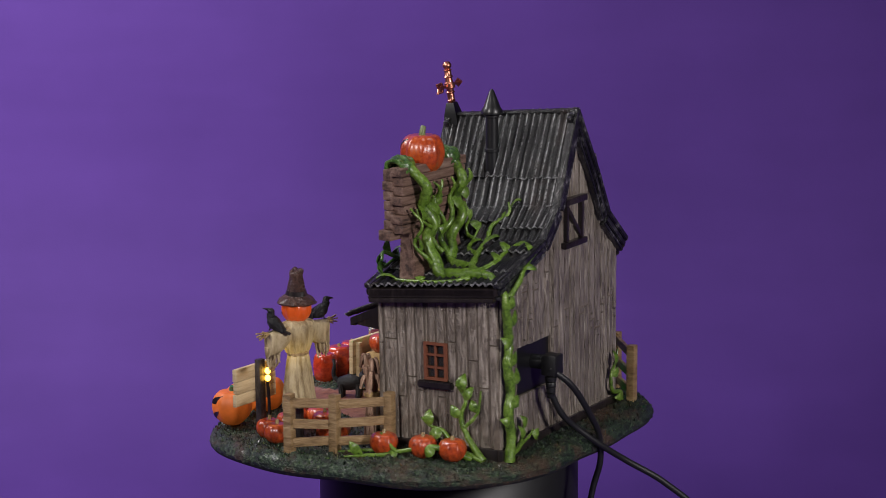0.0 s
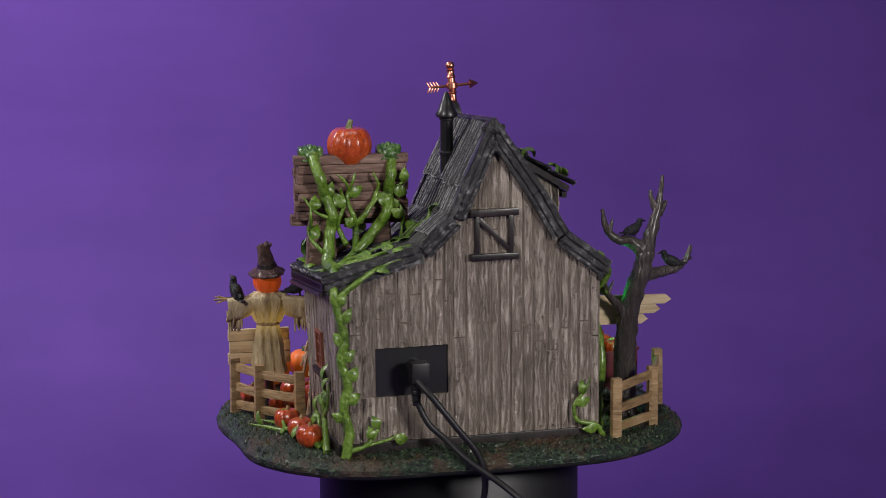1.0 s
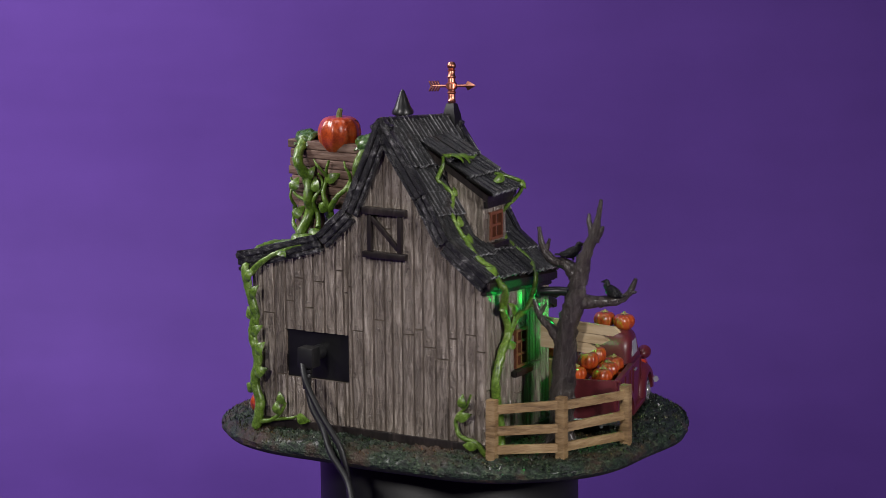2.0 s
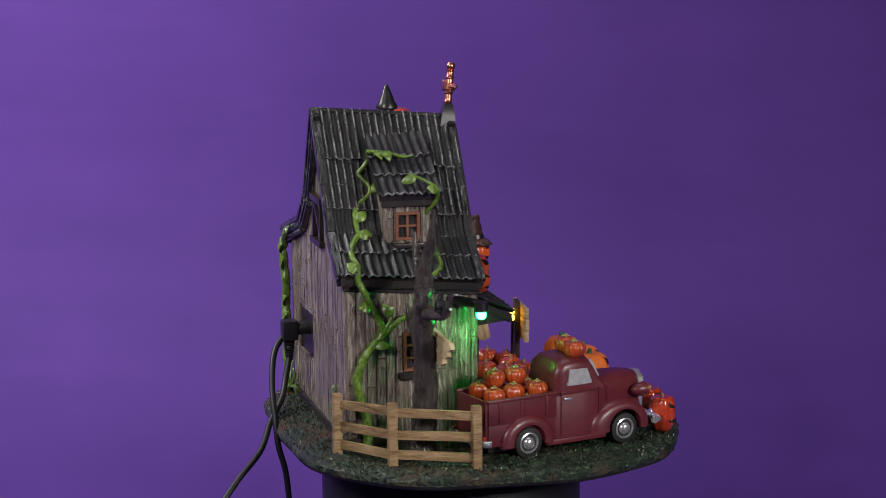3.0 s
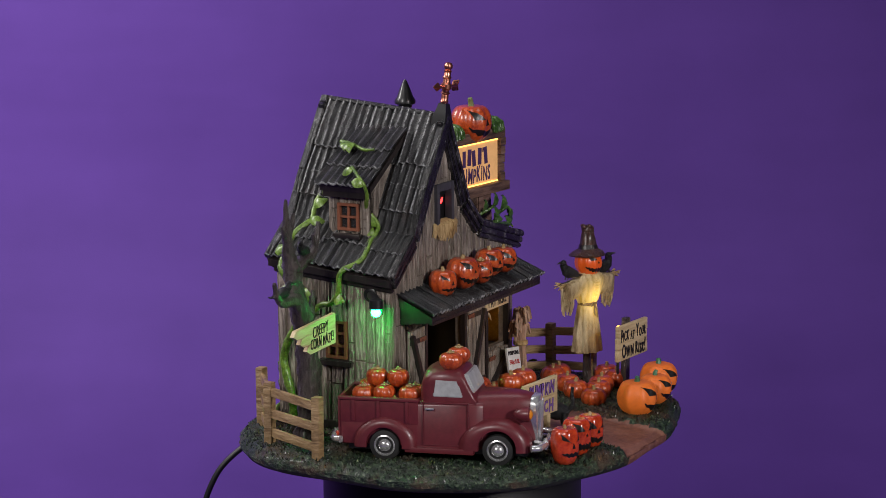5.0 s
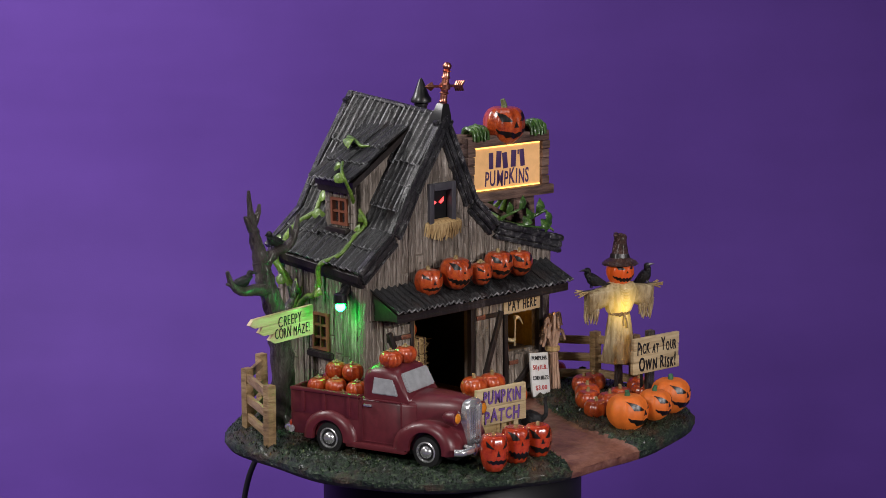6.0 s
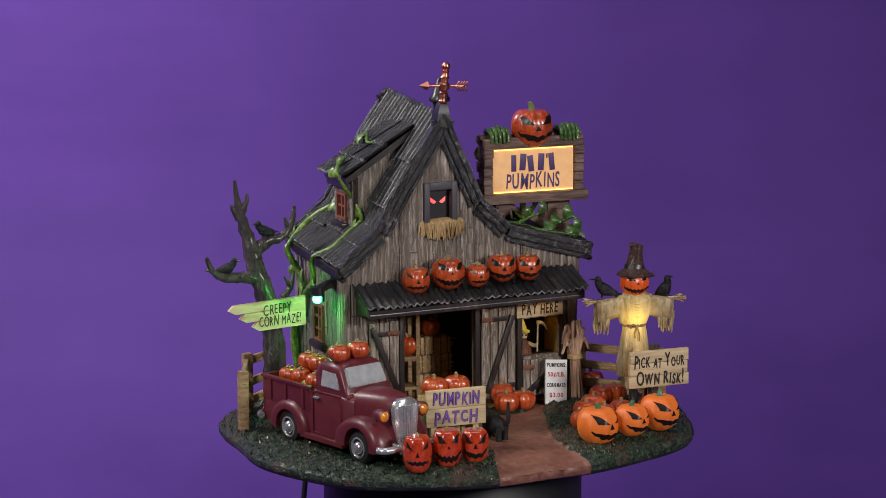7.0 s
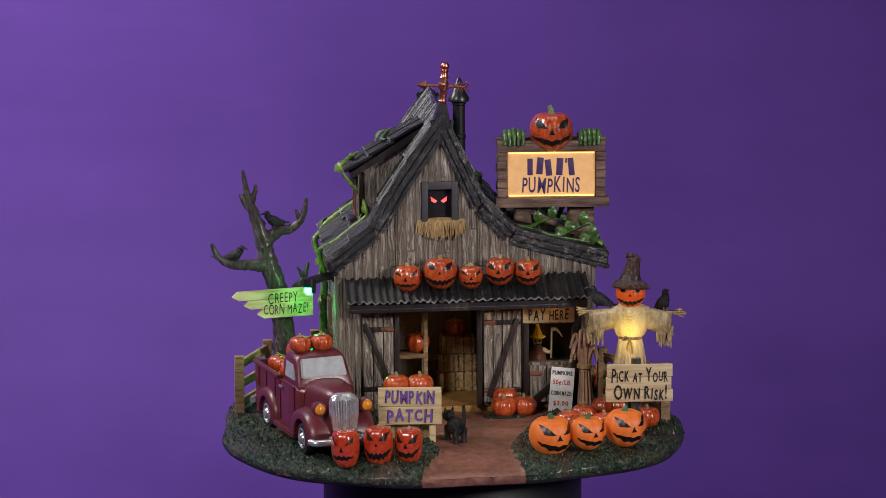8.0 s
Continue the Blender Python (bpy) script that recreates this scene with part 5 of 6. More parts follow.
    for p, q in zip(rows, rows[1:]):
        for i in range(45):
            bm.faces.new((p[i], p[(i + 1) % 45], q[(i + 1) % 45], q[i]))
    part("shell", bm, FACE, head, "lit orange pumpkin head", smooth=70)
    face_parts(head, 8.2, 14.4, "fangs", 9)
    hat = bpy.data.objects.new("hat", None)
    scene.collection.objects.link(hat)
    hat.parent, hat.matrix_basis = s, at(0, 0, 86.6, 0, 4, -3)
    wob = lambda a, z: 1 + 0.07 * math.sin(3 * a + 0.3 * z) + 0.06 * math.sin(8 * a + z)
    bm = bmesh.new()
    lathe(bm, [(5.8, -0.6), (9.6, -2.8), (10.3, -1.9), (8.6, 0.0), (6.2, 1.4), (4.6, 2)], 36, None, wob)
    part("brim", bm, HAT, hat, smooth=60)
    bm = bmesh.new()
    lathe(bm, [(5.3, 0.5), (4.9, 3), (4.1, 8), (3.5, 11.5), (3.7, 13.6), (3.0, 14.8), (0.6, 14.2)], 28, Matrix.Rotation(radians(-4), 4, "Y"), wob)
    for k in range(5):
        blob(bm, (2.4 * math.cos(k * 1.26), 2.4 * math.sin(k * 1.26), 14.4 + 0.5 * math.sin(k * 2)), 1.6, 1.6, 1.3, 2, 0.4, k)
    part("crown", bm, HAT, hat, smooth=60)
    bm = bmesh.new()
    lathe(bm, [(5.2, 1.4), (5.7, 1.6), (5.2, 4.0), (4.6, 4.0)], 28, None, wob)
    part("hat_band", bm, DARK, hat)
    crow(-78, 35.8, 72.3, -112, "black crow perched on the scarecrow's sleeve", 1.15, 8)
    crow(-113.7, 46.3, 71.6, 20, "black crow perched on the scarecrow's sleeve", 1.12, 26)


build_scarecrow()


# ---- signs ----
def plank_sign(ob, x0, x1, z0, z1, rows, depth, mat, seed=0, jag=1.5, side=1):
    rnd = random.Random(seed)
    for i in range(rows):
        bm = bmesh.new()
        a, b = z0 + (z1 - z0) * i / rows, z0 + (z1 - z0) * (i + 1) / rows
        box(bm, x0 - rnd.uniform(0, jag), x1 + rnd.uniform(0, jag), -depth, rnd.uniform(0, 0.35), a + 0.12, b - 0.12, None, 0.3)
        part("board", bm, mat, ob)


def lines(ob, rows, y, mat):
    for text, x, z, size, w in rows:
        if mat is PURPLE:
            writing("letter_outline", text, size, INK, ob, at(x, y - 0.12, z, 180, 90), 0.06, 0.26, w + 0.7, 1.0, 1.15)
        writing("lettering", text, size, mat, ob, at(x, y, z, 180, 90), 0.06, 0.12, w, 1.0, 1.15)


def build_shop_sign():
    s = thing("shop_sign", at(-60, -15.5, 0, -5), "brown plank rooftop sign with a backlit amber panel", "sign")
    for i in range(7):
        bm = bmesh.new()
        z = 124.5 + i * 5.0
        j = 1.2 * math.sin(i * 2.4)
        box(bm, -30 - j, 30.4 + j * 0.6, -9, -1.6, z, z + 4.8, None, 0.7)
        part("back_board", bm, SIGNWOOD, s)
    for a in ((-30.2, 30.4, 152, 158), (-32.5, 31.5, 120.6, 126.2)):
        bm = bmesh.new()
        box(bm, a[0], a[1], -3, 3.4 if a[2] > 140 else 5.0, a[2], a[3], None, 0.8)
        part("rail", bm, SIGNWOOD, s)
    for a in ((-30.5, -25), (25, 30.5)):
        for k in range(5):
            bm = bmesh.new()
            z = 126.4 + k * 5.15
            box(bm, a[0] + 0.5 * math.sin(k * 3), a[1] if a[0] > 0 else a[1], -3, 3.0 + 0.5 * math.sin(k * 5), z, z + 4.9, None, 0.6)
            part("frame_block", bm, SIGNWOOD, s)
    bm = bmesh.new()
    box(bm, -24.6, 24.6, -1.4, 1.2, 126.6, 151.6, None, 0.2)
    part("panel", bm, BACKLIT, s, "backlit amber panel", smooth=None)
    for z in (126.9, 151.2):
        bm = bmesh.new()
        box(bm, -24, 24, 1.3, 1.9, z - 0.3, z + 0.3)
        part("edge_lamp", bm, SIGNLAMP, s, "glowing warm strip")
    # the first line is a name: plain strokes of its size
    for i, (x, w) in enumerate(((12.0, 3.0), (6.8, 3.6), (1.2, 3.4), (-4.4, 3.6), (-8.0, 0.9), (-11.6, 3.2))):
        bm = bmesh.new()
        z = 138.6 + 0.5 * math.sin(i * 2)
        tall = 9.4 + 0.8 * math.sin(i * 3)
        box(bm, -w / 2, w / 2, 1.2, 1.6, tall - 2.6 if w < 1.5 else 0, tall, Matrix.Translation((x, 0, z)) @ Matrix.Rotation(radians(6 * math.sin(i * 4)), 4, "Y"), 0.1)
        part("bar", bm, PLUM, s)
    lines(s, [("PUMPKINS", 0.3, 133.0, 10.5, 32.5)], 1.35, PLUM)
    for x, w, low in ((-17, 14, 91), (16, 9, 96)):
        bm = bmesh.new()
        hexa(bm, [(x - w * 0.62, -15, low), (x + w * 0.62, -15, low), (x + w * 0.62, -2.5, low), (x - w * 0.62, -2.5, low)], [(x - w / 2, -10, 125), (x + w / 2, -10, 125), (x + w / 2, -3, 125), (x - w / 2, -3, 125)])
        bmesh.ops.bevel(bm, geom=list(bm.edges), offset=0.9, segments=2, affect="EDGES")
        part("post", bm, SIGNWOOD, s)
    bm = bmesh.new()
    beam(bm, (-16, -5, 102), (14, -5, 119), 3, 3, bevel=0.6)
    part("brace", bm, SIGNWOOD, s)
    # green vine hands with clawed fingers that grip the upper edge
    for x0 in (-21.5, 21.0):
        bm = bmesh.new()
        for k in range(5):
            x = x0 + (k - 2) * 2.5
            tube(bm, [(x0 + (k - 2) * 1.6, -8, 156), (x, -5, 161.5), (x, -0.5, 163.5 - abs(k - 2) * 0.6), (x, 3.0, 160.5), (x + 0.2, 4.0, 156 - 0.6 * (k % 2))], 2.0, 1.0, 8, 0.35, 5, k)
        blob(bm, (x0, -6, 159.0), 5.6, 3.8, 4.6, 2, 0.3)
        part("vine_claw", bm, DARKVINE, s, "green vine hand gripping the sign")
    p = pumpkin(-60.2, -17, 152.6, 12.3, 22.5, "glossy red-orange jack-o-lantern on top of the rooftop sign", PUMPKIN, STEM, "grin", -6, "", "jack_o_lantern", 10, 4.5)


build_shop_sign()


def build_signs():
    s = thing("pay_sign", at(-56, 1.6, 0, 0), "tan wooden board sign lettered in black over the till hatch", "sign")
    plank_sign(s, -14.5, 14.5, 57, 66.5, 1, 1.8, PALE, 1, 0.3)
    lines(s, [("PAY HERE", 0, 61.8, 7.4, 23)], 0.4, INK)
    m = at(-95, 70.2, 0, -4)
    s = thing("warning_sign", m, "pale plank sign on a post lettered in black", "sign")
    plank_sign(s, -17.2, 17.2, 26.5, 47.3, 3, 2.2, PALE, 2, 1.0)
    lines(s, [("Pick at Your", 0, 41.6, 9.0, 30.5), ("Own Risk!", -0.5, 31.8, 9.0, 28.5)], 0.4, INK)
    bm = bmesh.new()
    beam(bm, (1.5, -4.2, 5), (1.5, -3.8, 50), 5, 3.6, bevel=0.7)
    part("post", bm, BARK, s, "dark wooden post")
    bm = bmesh.new()
    for z in (43.2, 39.2):
        blob(bm, (4.0, -7.2, z), 1.6, 1.6, 1.9, 2)
    part("bulb", bm, YELLOWLAMP, s, "glowing yellow bulb")
    bm = bmesh.new()
    tube(bm, [(4, -7, 38), (4.6, -7.4, 25), (4.6, -7.2, 6)], 0.9, 0.9, 7)
    part("lamp_wire", bm, BLACK, s)
    s = thing("corn_maze_sign", at(96, -29.3, 0, 2), "pale arrow board lettered in black nailed to the tree", "sign")
    for i, (a, b, e) in enumerate(((58.8, 64.4, 8), (64.5, 69.8, 15.5), (69.9, 75.2, 22))):
        bm = bmesh.new()
        vs = [(-21.5, a), (e - 1.5, a + 0.3), (e + 2.5, (a + b) / 2), (e - 0.5, b), (-21.5, b)]
        sk = lambda x, z: (x, z - 0.045 * (x + 20))
        p = [bm.verts.new((sk(x, z)[0], 0.0, sk(x, z)[1])) for x, z in vs]
        q = [bm.verts.new((sk(x, z)[0], -2.4, sk(x, z)[1])) for x, z in vs]
        bm.faces.new(p)
        bm.faces.new(q[::-1])
        for k in range(5):
            bm.faces.new((p[k], p[(k + 1) % 5], q[(k + 1) % 5], q[k]))
        part("board", bm, PALE, s, smooth=None)
    for text, z, w, x in (("CREEPY", 69.6, 17, -4.5), ("CORN MAZE!", 63.2, 25, -6)):
        writing("lettering", text, 7.4, INK, s, at(x, 0.3, z, 180, 90) @ pose(0, 0, 0, 0, 0, 3), 0.12, -0.05, w, 1.0, 1.1)
    s = thing("patch_sign", at(29.5, 71.5, 0, -5), "pale two-board sign lettered in purple before the hay", "sign")
    plank_sign(s, -16.8, 16.8, 18.6, 38.8, 2, 2.4, PALE, 4, 0.6)
    lines(s, [("PUMPKIN", 0, 33.6, 8.0, 26), ("PATCH", 0, 23.6, 8.0, 24)], 0.4, PURPLE)
    for x in (-12, 12):
        bm = bmesh.new()
        beam(bm, (x, -3.6, 4), (x, -3.6, 37), 3.4, 2.6, bevel=0.5)
        part("leg", bm, PALE, s)
    s = thing("price_board", at(-60.6, 13, 7.6, -6, 12, -5), "white leaning price board with black and red lettering", "sign")
    bm = bmesh.new()
    box(bm, -6.6, 6.6, -1.6, 0, 0, 25.5, None, 0.3)
    part("board", bm, WHITE, s)
    for text, z, h, w, mat in (("PUMPKINS:", 22.4, 3.3, 11.6, INK), ("50¢/LB.", 16.8, 3.6, 10.5, REDINK), ("CORN MAZE:", 11.0, 3.3, 11.6, INK), ("$3.00", 5.2, 3.6, 8.4, REDINK)):
        writing("lettering", text, h, mat, s, at(0, 0.15, z, 180, 90), 0, 0.06, w)


build_signs()


# ---- fences ----
def fence(label, posts, low, high):
    f = thing("fence", at(0, 0, 0), label, "fence", "rail fences")
    rnd = random.Random(int(posts[0][0]) + 200)
    for x, y in posts:
        bm = bmesh.new()
        beam(bm, (x, y, low - 4), (x + rnd.uniform(-0.4, 0.4), y, high), 4.8, 5.4, bevel=0.6)
        part("post", bm, FENCE, f)
    for (xa, ya), (xb, yb) in zip(posts, posts[1:]):
        for z in (low + 3.2, low + 13.2, high - 5):
            bm = bmesh.new()
            a, b = Vector((xa, ya, z + rnd.uniform(-1, 1))), Vector((xb, yb, z + rnd.uniform(-1, 1)))
            vs = beam(bm, a, b, 2.2, 4.9, bevel=0.5)
            part("rail", bm, FENCE, f)
    return f


fence("tan wooden rail fence on the turf beside the truck", [(70.8, -80), (100, -57), (117.8, -16.5)], 9, 39.5)
fence("tan wooden rail fence on the turf behind the scarecrow", [(-116.3, 34), (-107, 11.6), (-88.6, -11.5)], 10, 39)


# ---- the dead tree ----
def build_tree():
    lean = lambda pts: [(x + 4.0 * max(0.0, min(1.0, (z - 55) / 45)), y, z) for x, y, z in pts]
    t = thing("dead_tree", at(0, 0, 0), "leafless gnarled dead tree with dark bark on the turf", "tree")
    bm = bmesh.new()
    tube(bm, lean([(90, -39, 3), (90, -38, 18), (91, -37, 45), (92, -38, 70), (96, -40, 88), (98, -40, 102)]), 7.2, 4.6, 16, 0.35, 7)
    for a in range(5):
        c, s = math.cos(a * 1.26), math.sin(a * 1.26)
        tube(bm, [(90 + 3 * c, -38 + 3 * s, 16), (90 + 8.5 * c, -38 + 8.5 * s, 8), (90 + 13 * c, -38 + 13 * s, 5)], 3.0, 1.2, 8, 0.3, 4, a)
    part("trunk", bm, BARK, t, smooth=70)
    for pts, r0, r1 in (([(97, -40, 98), (101, -40, 112), (106, -38, 126), (108.6, -36.7, 142)], 5.0, 0.9),
                        ([(105, -38, 122), (102, -37, 129), (101.5, -36.5, 134)], 2.4, 0.8),
                        ([(106, -38, 120), (109.5, -38, 126), (110.5, -38, 128)], 2.0, 0.8),
                        ([(97, -40, 99), (90, -39, 106), (81, -38.5, 108), (75, -38.5, 115), (72.8, -38.5, 125)], 4.2, 1.0),
                        ([(77, -38.5, 112), (79, -38, 119)], 1.6, 0.7),
                        ([(96, -39, 86), (106, -37, 87.5), (117, -35, 88.5), (124, -34, 93), (127.2, -33, 101)], 4.0, 1.0),
                        ([(124, -34, 93), (128, -33.5, 94)], 1.4, 0.7),
                        ([(92, -38, 60), (85, -40, 70), (77, -42, 78), (73.5, -43, 87)], 3.6, 0.9),
                        ([(77, -42, 78), (80, -41, 85)], 1.5, 0.6)):
        bm = bmesh.new()
        tube(bm, lean(pts), r0, r1, 12, 0.35, 6, int(pts[0][2]))
        part("branch", bm, BARK, t, smooth=70)
    crow(96, -37, 108.6, -75, "black crow perched on a branch of the dead tree", 1.0)
    crow(118, -35.5, 89.5, 70, "black crow perched on a branch of the dead tree", 1.0)


build_tree()


# ---- vines ----
def vine(bm, pts, r0, r1, normal, leaves, seed=0):
    tube(bm, pts, r0 * 0.82, r1 * 0.85, 12, 0.28, 4 if len(pts) > 12 else 8, seed)
    path = smooth_path(pts, 4)
    rnd = random.Random(seed)
    for f in leaves:
        i = min(len(path) - 2, int(f * (len(path) - 1)))
        d = (path[i + 1] - path[i]).normalized()
        n = Vector(normal)
        s = d.cross(n).normalized() * rnd.choice((-1, 1))
        leaf(bm, path[i] + n * 0.4, s * 0.8 + d * 0.7, n, rnd.uniform(7.5, 10.5), rnd.uniform(5, 7))


def on_roof(pts):
    """Lift the points that would sink into the roof to lie on it."""
    return [(x, y + 2.2 * math.sin(z * 0.33), max(z, roof_z(x, y) + 1.4)) if z > 94 and -89 < x < 67 and BACK < y < FRONT else (x, y, z) for x, y, z in pts]


def build_vines():
    g = "green vines on the barn"
    v = thing("vine", at(0, 0, 0), "thick green vine climbing the barn corner to the rooftop sign", "vine", g)
    for pts, r0, r1, n, lv in (
        ([(-79, -78, 6), (-76.5, -77.5, 20), (-79.5, -77.5, 32), (-77, -77.5, 45), (-80.5, -77.5, 58), (-78.5, -77.5, 70), (-82, -78, 84), (-84, -77, 96), (-80, -66, 100)], 3.7, 3.0, (-0.2, -1, 0), (0.2, 0.3, 0.4, 0.5, 0.6, 0.7, 0.8)),
        ([(-80, -78, 9), (-68, -78, 12), (-62, -77, 18), (-60, -77, 22)], 2.2, 0.8, (0, -1, 0), (0.5, 0.9)),
        ([(-68, -77.5, 12), (-56, -77, 14), (-50, -77, 17)], 1.6, 0.6, (0, -1, 0), (0.8,)),
        ([(-82, -77, 92), (-72, -79.5, 100), (-62, -78, 106), (-52, -77, 110), (-45, -77, 111)], 2.6, 0.8, (0, -0.6, 0.8), (0.5, 0.8)),
        ([(-80, -66, 100), (-70, -52, 104), (-55, -45, 108), (-40, -42, 111), (-30, -45, 119), (-25, -48, 128), (-24, -50, 134)], 3.0, 0.8, (0, 0, 1), (0.5, 0.75, 0.9)),
        ([(-80, -66, 100), (-78, -40, 103), (-76, -28, 110), (-73, -25, 128), (-78, -25, 143), (-81, -24, 154), (-81, -18, 161)], 4.4, 3.6, (0, -1, 0), (0.6,)),
        ([(-70, -50, 104), (-62, -32, 108), (-60, -26, 122), (-64, -25, 135), (-60, -24, 150)], 3.4, 1.0, (0, -1, 0), (0.5, 0.8)),
        ([(-62, -32, 108), (-50, -27, 118), (-42, -26, 132), (-41, -25, 146), (-39.5, -24, 154), (-39, -18, 161)], 4.0, 3.6, (0, -1, 0), (0.4,)),
        ([(-60, -26, 122), (-50, -26, 134), (-40, -26, 140), (-31, -25, 146)], 2.4, 0.8, (0, -1, 0), (0.7, 0.9)),
        ([(-73, -25, 126), (-82, -25, 130), (-88, -24, 138)], 1.8, 0.7, (0, -1, 0), (0.6,)),
        ([(-84, -24, 120), (-85, -25, 130), (-83, -25, 137)], 1.4, 0.6, (0, -1, 0), ()),
        ([(-61, -25, 138), (-66, -25, 146), (-70, -24, 150)], 1.5, 0.6, (0, -1, 0), ()),
        ([(-66, -27, 112), (-70, -26, 124), (-66, -25, 134), (-68, -25, 142)], 2.2, 0.8, (0, -1, 0), (0.6,)),
        ([(-50, -26, 134), (-47, -25, 142), (-50, -24, 150)], 1.8, 0.7, (0, -1, 0), ()),
        ([(-36, -30, 112), (-34, -27, 124), (-36, -25, 134)], 1.6, 0.7, (0, -1, 0), (0.6, 0.9)),
        ([(-76, -30, 106), (-84, -26, 114), (-86, -24, 122)], 2.0, 0.8, (0, -1, 0), (0.6,)),
        ([(-78, -60, 101), (-66, -62, 105), (-54, -60, 108), (-42, -62, 111)], 2.6, 0.9, (0, -0.5, 0.85), (0.4, 0.7, 0.95)),
        ([(-55, -45, 108), (-48, -36, 110), (-38, -34, 112), (-30, -38, 118)], 2.2, 0.8, (0, 0, 1), (0.5, 0.9)),
        ([(-84, -60, 99), (-88, -45, 97), (-86, -20, 99), (-80, -10, 100)], 1.9, 0.8, (0, 0, 1), (0.5, 0.8)),
        ([(-50, -6, 105), (-62, -2, 106), (-72, -4, 109), (-80, -2, 112), (-84, -3, 108)], 2.2, 1.0, (0, 1, 0.3), (0.2, 0.4, 0.6, 0.8, 0.95)),
        ([(-45, -8, 108), (-52, -3, 114), (-60, -2, 117)], 1.8, 0.8, (0, 1, 0.3), (0.4, 0.8)),
        ([(-40, -5, 111), (-60, -1, 106), (-80, -1, 102)], 1.7, 0.8, (0, 0.7, 0.7), (0.5, 0.9)),
    ):
        bm = bmesh.new()
        pts = [(x, y - 3.2 if z > 108 and -33 < y < -15 else y, z) for x, y, z in pts]
        vine(bm, on_roof(smooth_path(pts, 3)), r0 * 0.9, r1 * 0.9, n, lv, int(abs(pts[-1][2]) * 3 + abs(pts[0][0])))
        part("tendril", bm, DARKVINE if pts[-1][1] > -10 and n[1] > 0 else VINE, v, smooth=70)
    v = thing("vine", at(0, 0, 0), "green vine sprouting from the turf on the boarded side wall", "vine", g)
    for pts, r0, r1, lv in (
        ([(-86, -66, 7), (-85, -58, 16), (-84.5, -52, 28), (-84.5, -55, 38), (-84, -49, 46)], 2.4, 0.7, (0.5, 0.75, 0.9)),
        ([(-86, -66, 7), (-86, -50, 12), (-85, -42, 20), (-84.5, -34, 22), (-84, -28, 26)], 2.2, 0.7, (0.5, 0.8)),
        ([(-85, -55, 24), (-84.5, -62, 32), (-84.5, -64, 44)], 1.4, 0.6, (0.6,)),
        ([(-88, -60, 8), (-95, -48, 13), (-97, -38, 14), (-99, -22, 10), (-100, -5, 9), (-108, 10, 8)], 2.2, 0.9, (0.3, 0.6)),
        ([(-99, -22, 9), (-100, -14, 17), (-96, -10, 18)], 1.5, 0.8, ()),
        ([(-98, -20, 8), (-108, -6, 8), (-114, 2, 8)], 1.8, 0.6, (0.6,)),
    ):
        bm = bmesh.new()
        vine(bm, pts, r0, r1, (-1, 0, 0.3), lv, int(abs(pts[-1][1]) + 5))
        part("tendril", bm, VINE, v, smooth=70)
    v = thing("vine", at(0, 0, 0), "green vine climbing past the dormer over the black roof", "vine", g)
    for pts, r0, r1, n, lv in (
        ([(67, -63, 5), (66.5, -63, 22), (66.5, -68, 44), (67, -62, 60), (66.5, -54, 70), (67, -60, 84), (71, -66, 96), (60, -68, 104), (46, -62, 114), (43, -64, 120), (36, -58, 130), (32, -54, 137), (26, -55, 148), (27, -53, 161)], 3.2, 1.2, (1, 0, 0.5), (0.25, 0.38, 0.5, 0.62, 0.72, 0.85)),
        ([(27, -53, 161), (31, -44, 160.5), (34, -36, 158.5), (33, -30, 159)], 1.7, 0.8, (0.5, 0, 0.85), (0.15, 0.3)),
        ([(66.5, -56, 66), (67, -45, 76), (68, -36, 79), (69, -31, 86), (70, -29, 97), (60, -22, 102), (48, -19, 111), (44, -22, 117), (47, -23, 128), (55, -23, 138), (58, -20.5, 145), (53, -27, 149), (48, -33, 151)], 2.1, 1.0, (1, 0, 0.5), (0.2, 0.5, 0.6, 0.8, 0.95)),
        ([(67, -55, 68), (67.5, -50, 76), (67, -48, 82)], 1.6, 0.6, (1, 0, 0), (0.7,)),
        ([(66, -75.5, 6), (60, -77.5, 14), (50, -77.5, 17), (48, -77.5, 26), (54, -77.5, 33), (57, -77.5, 40)], 2.0, 0.7, (0, -1, 0), (0.15, 0.6, 0.75)),
    ):
        bm = bmesh.new()
        vine(bm, on_roof(smooth_path(pts, 3)), r0, r1, n, lv, int(abs(pts[-1][1]) + 31))
        part("tendril", bm, VINE, v, smooth=70)


build_vines()


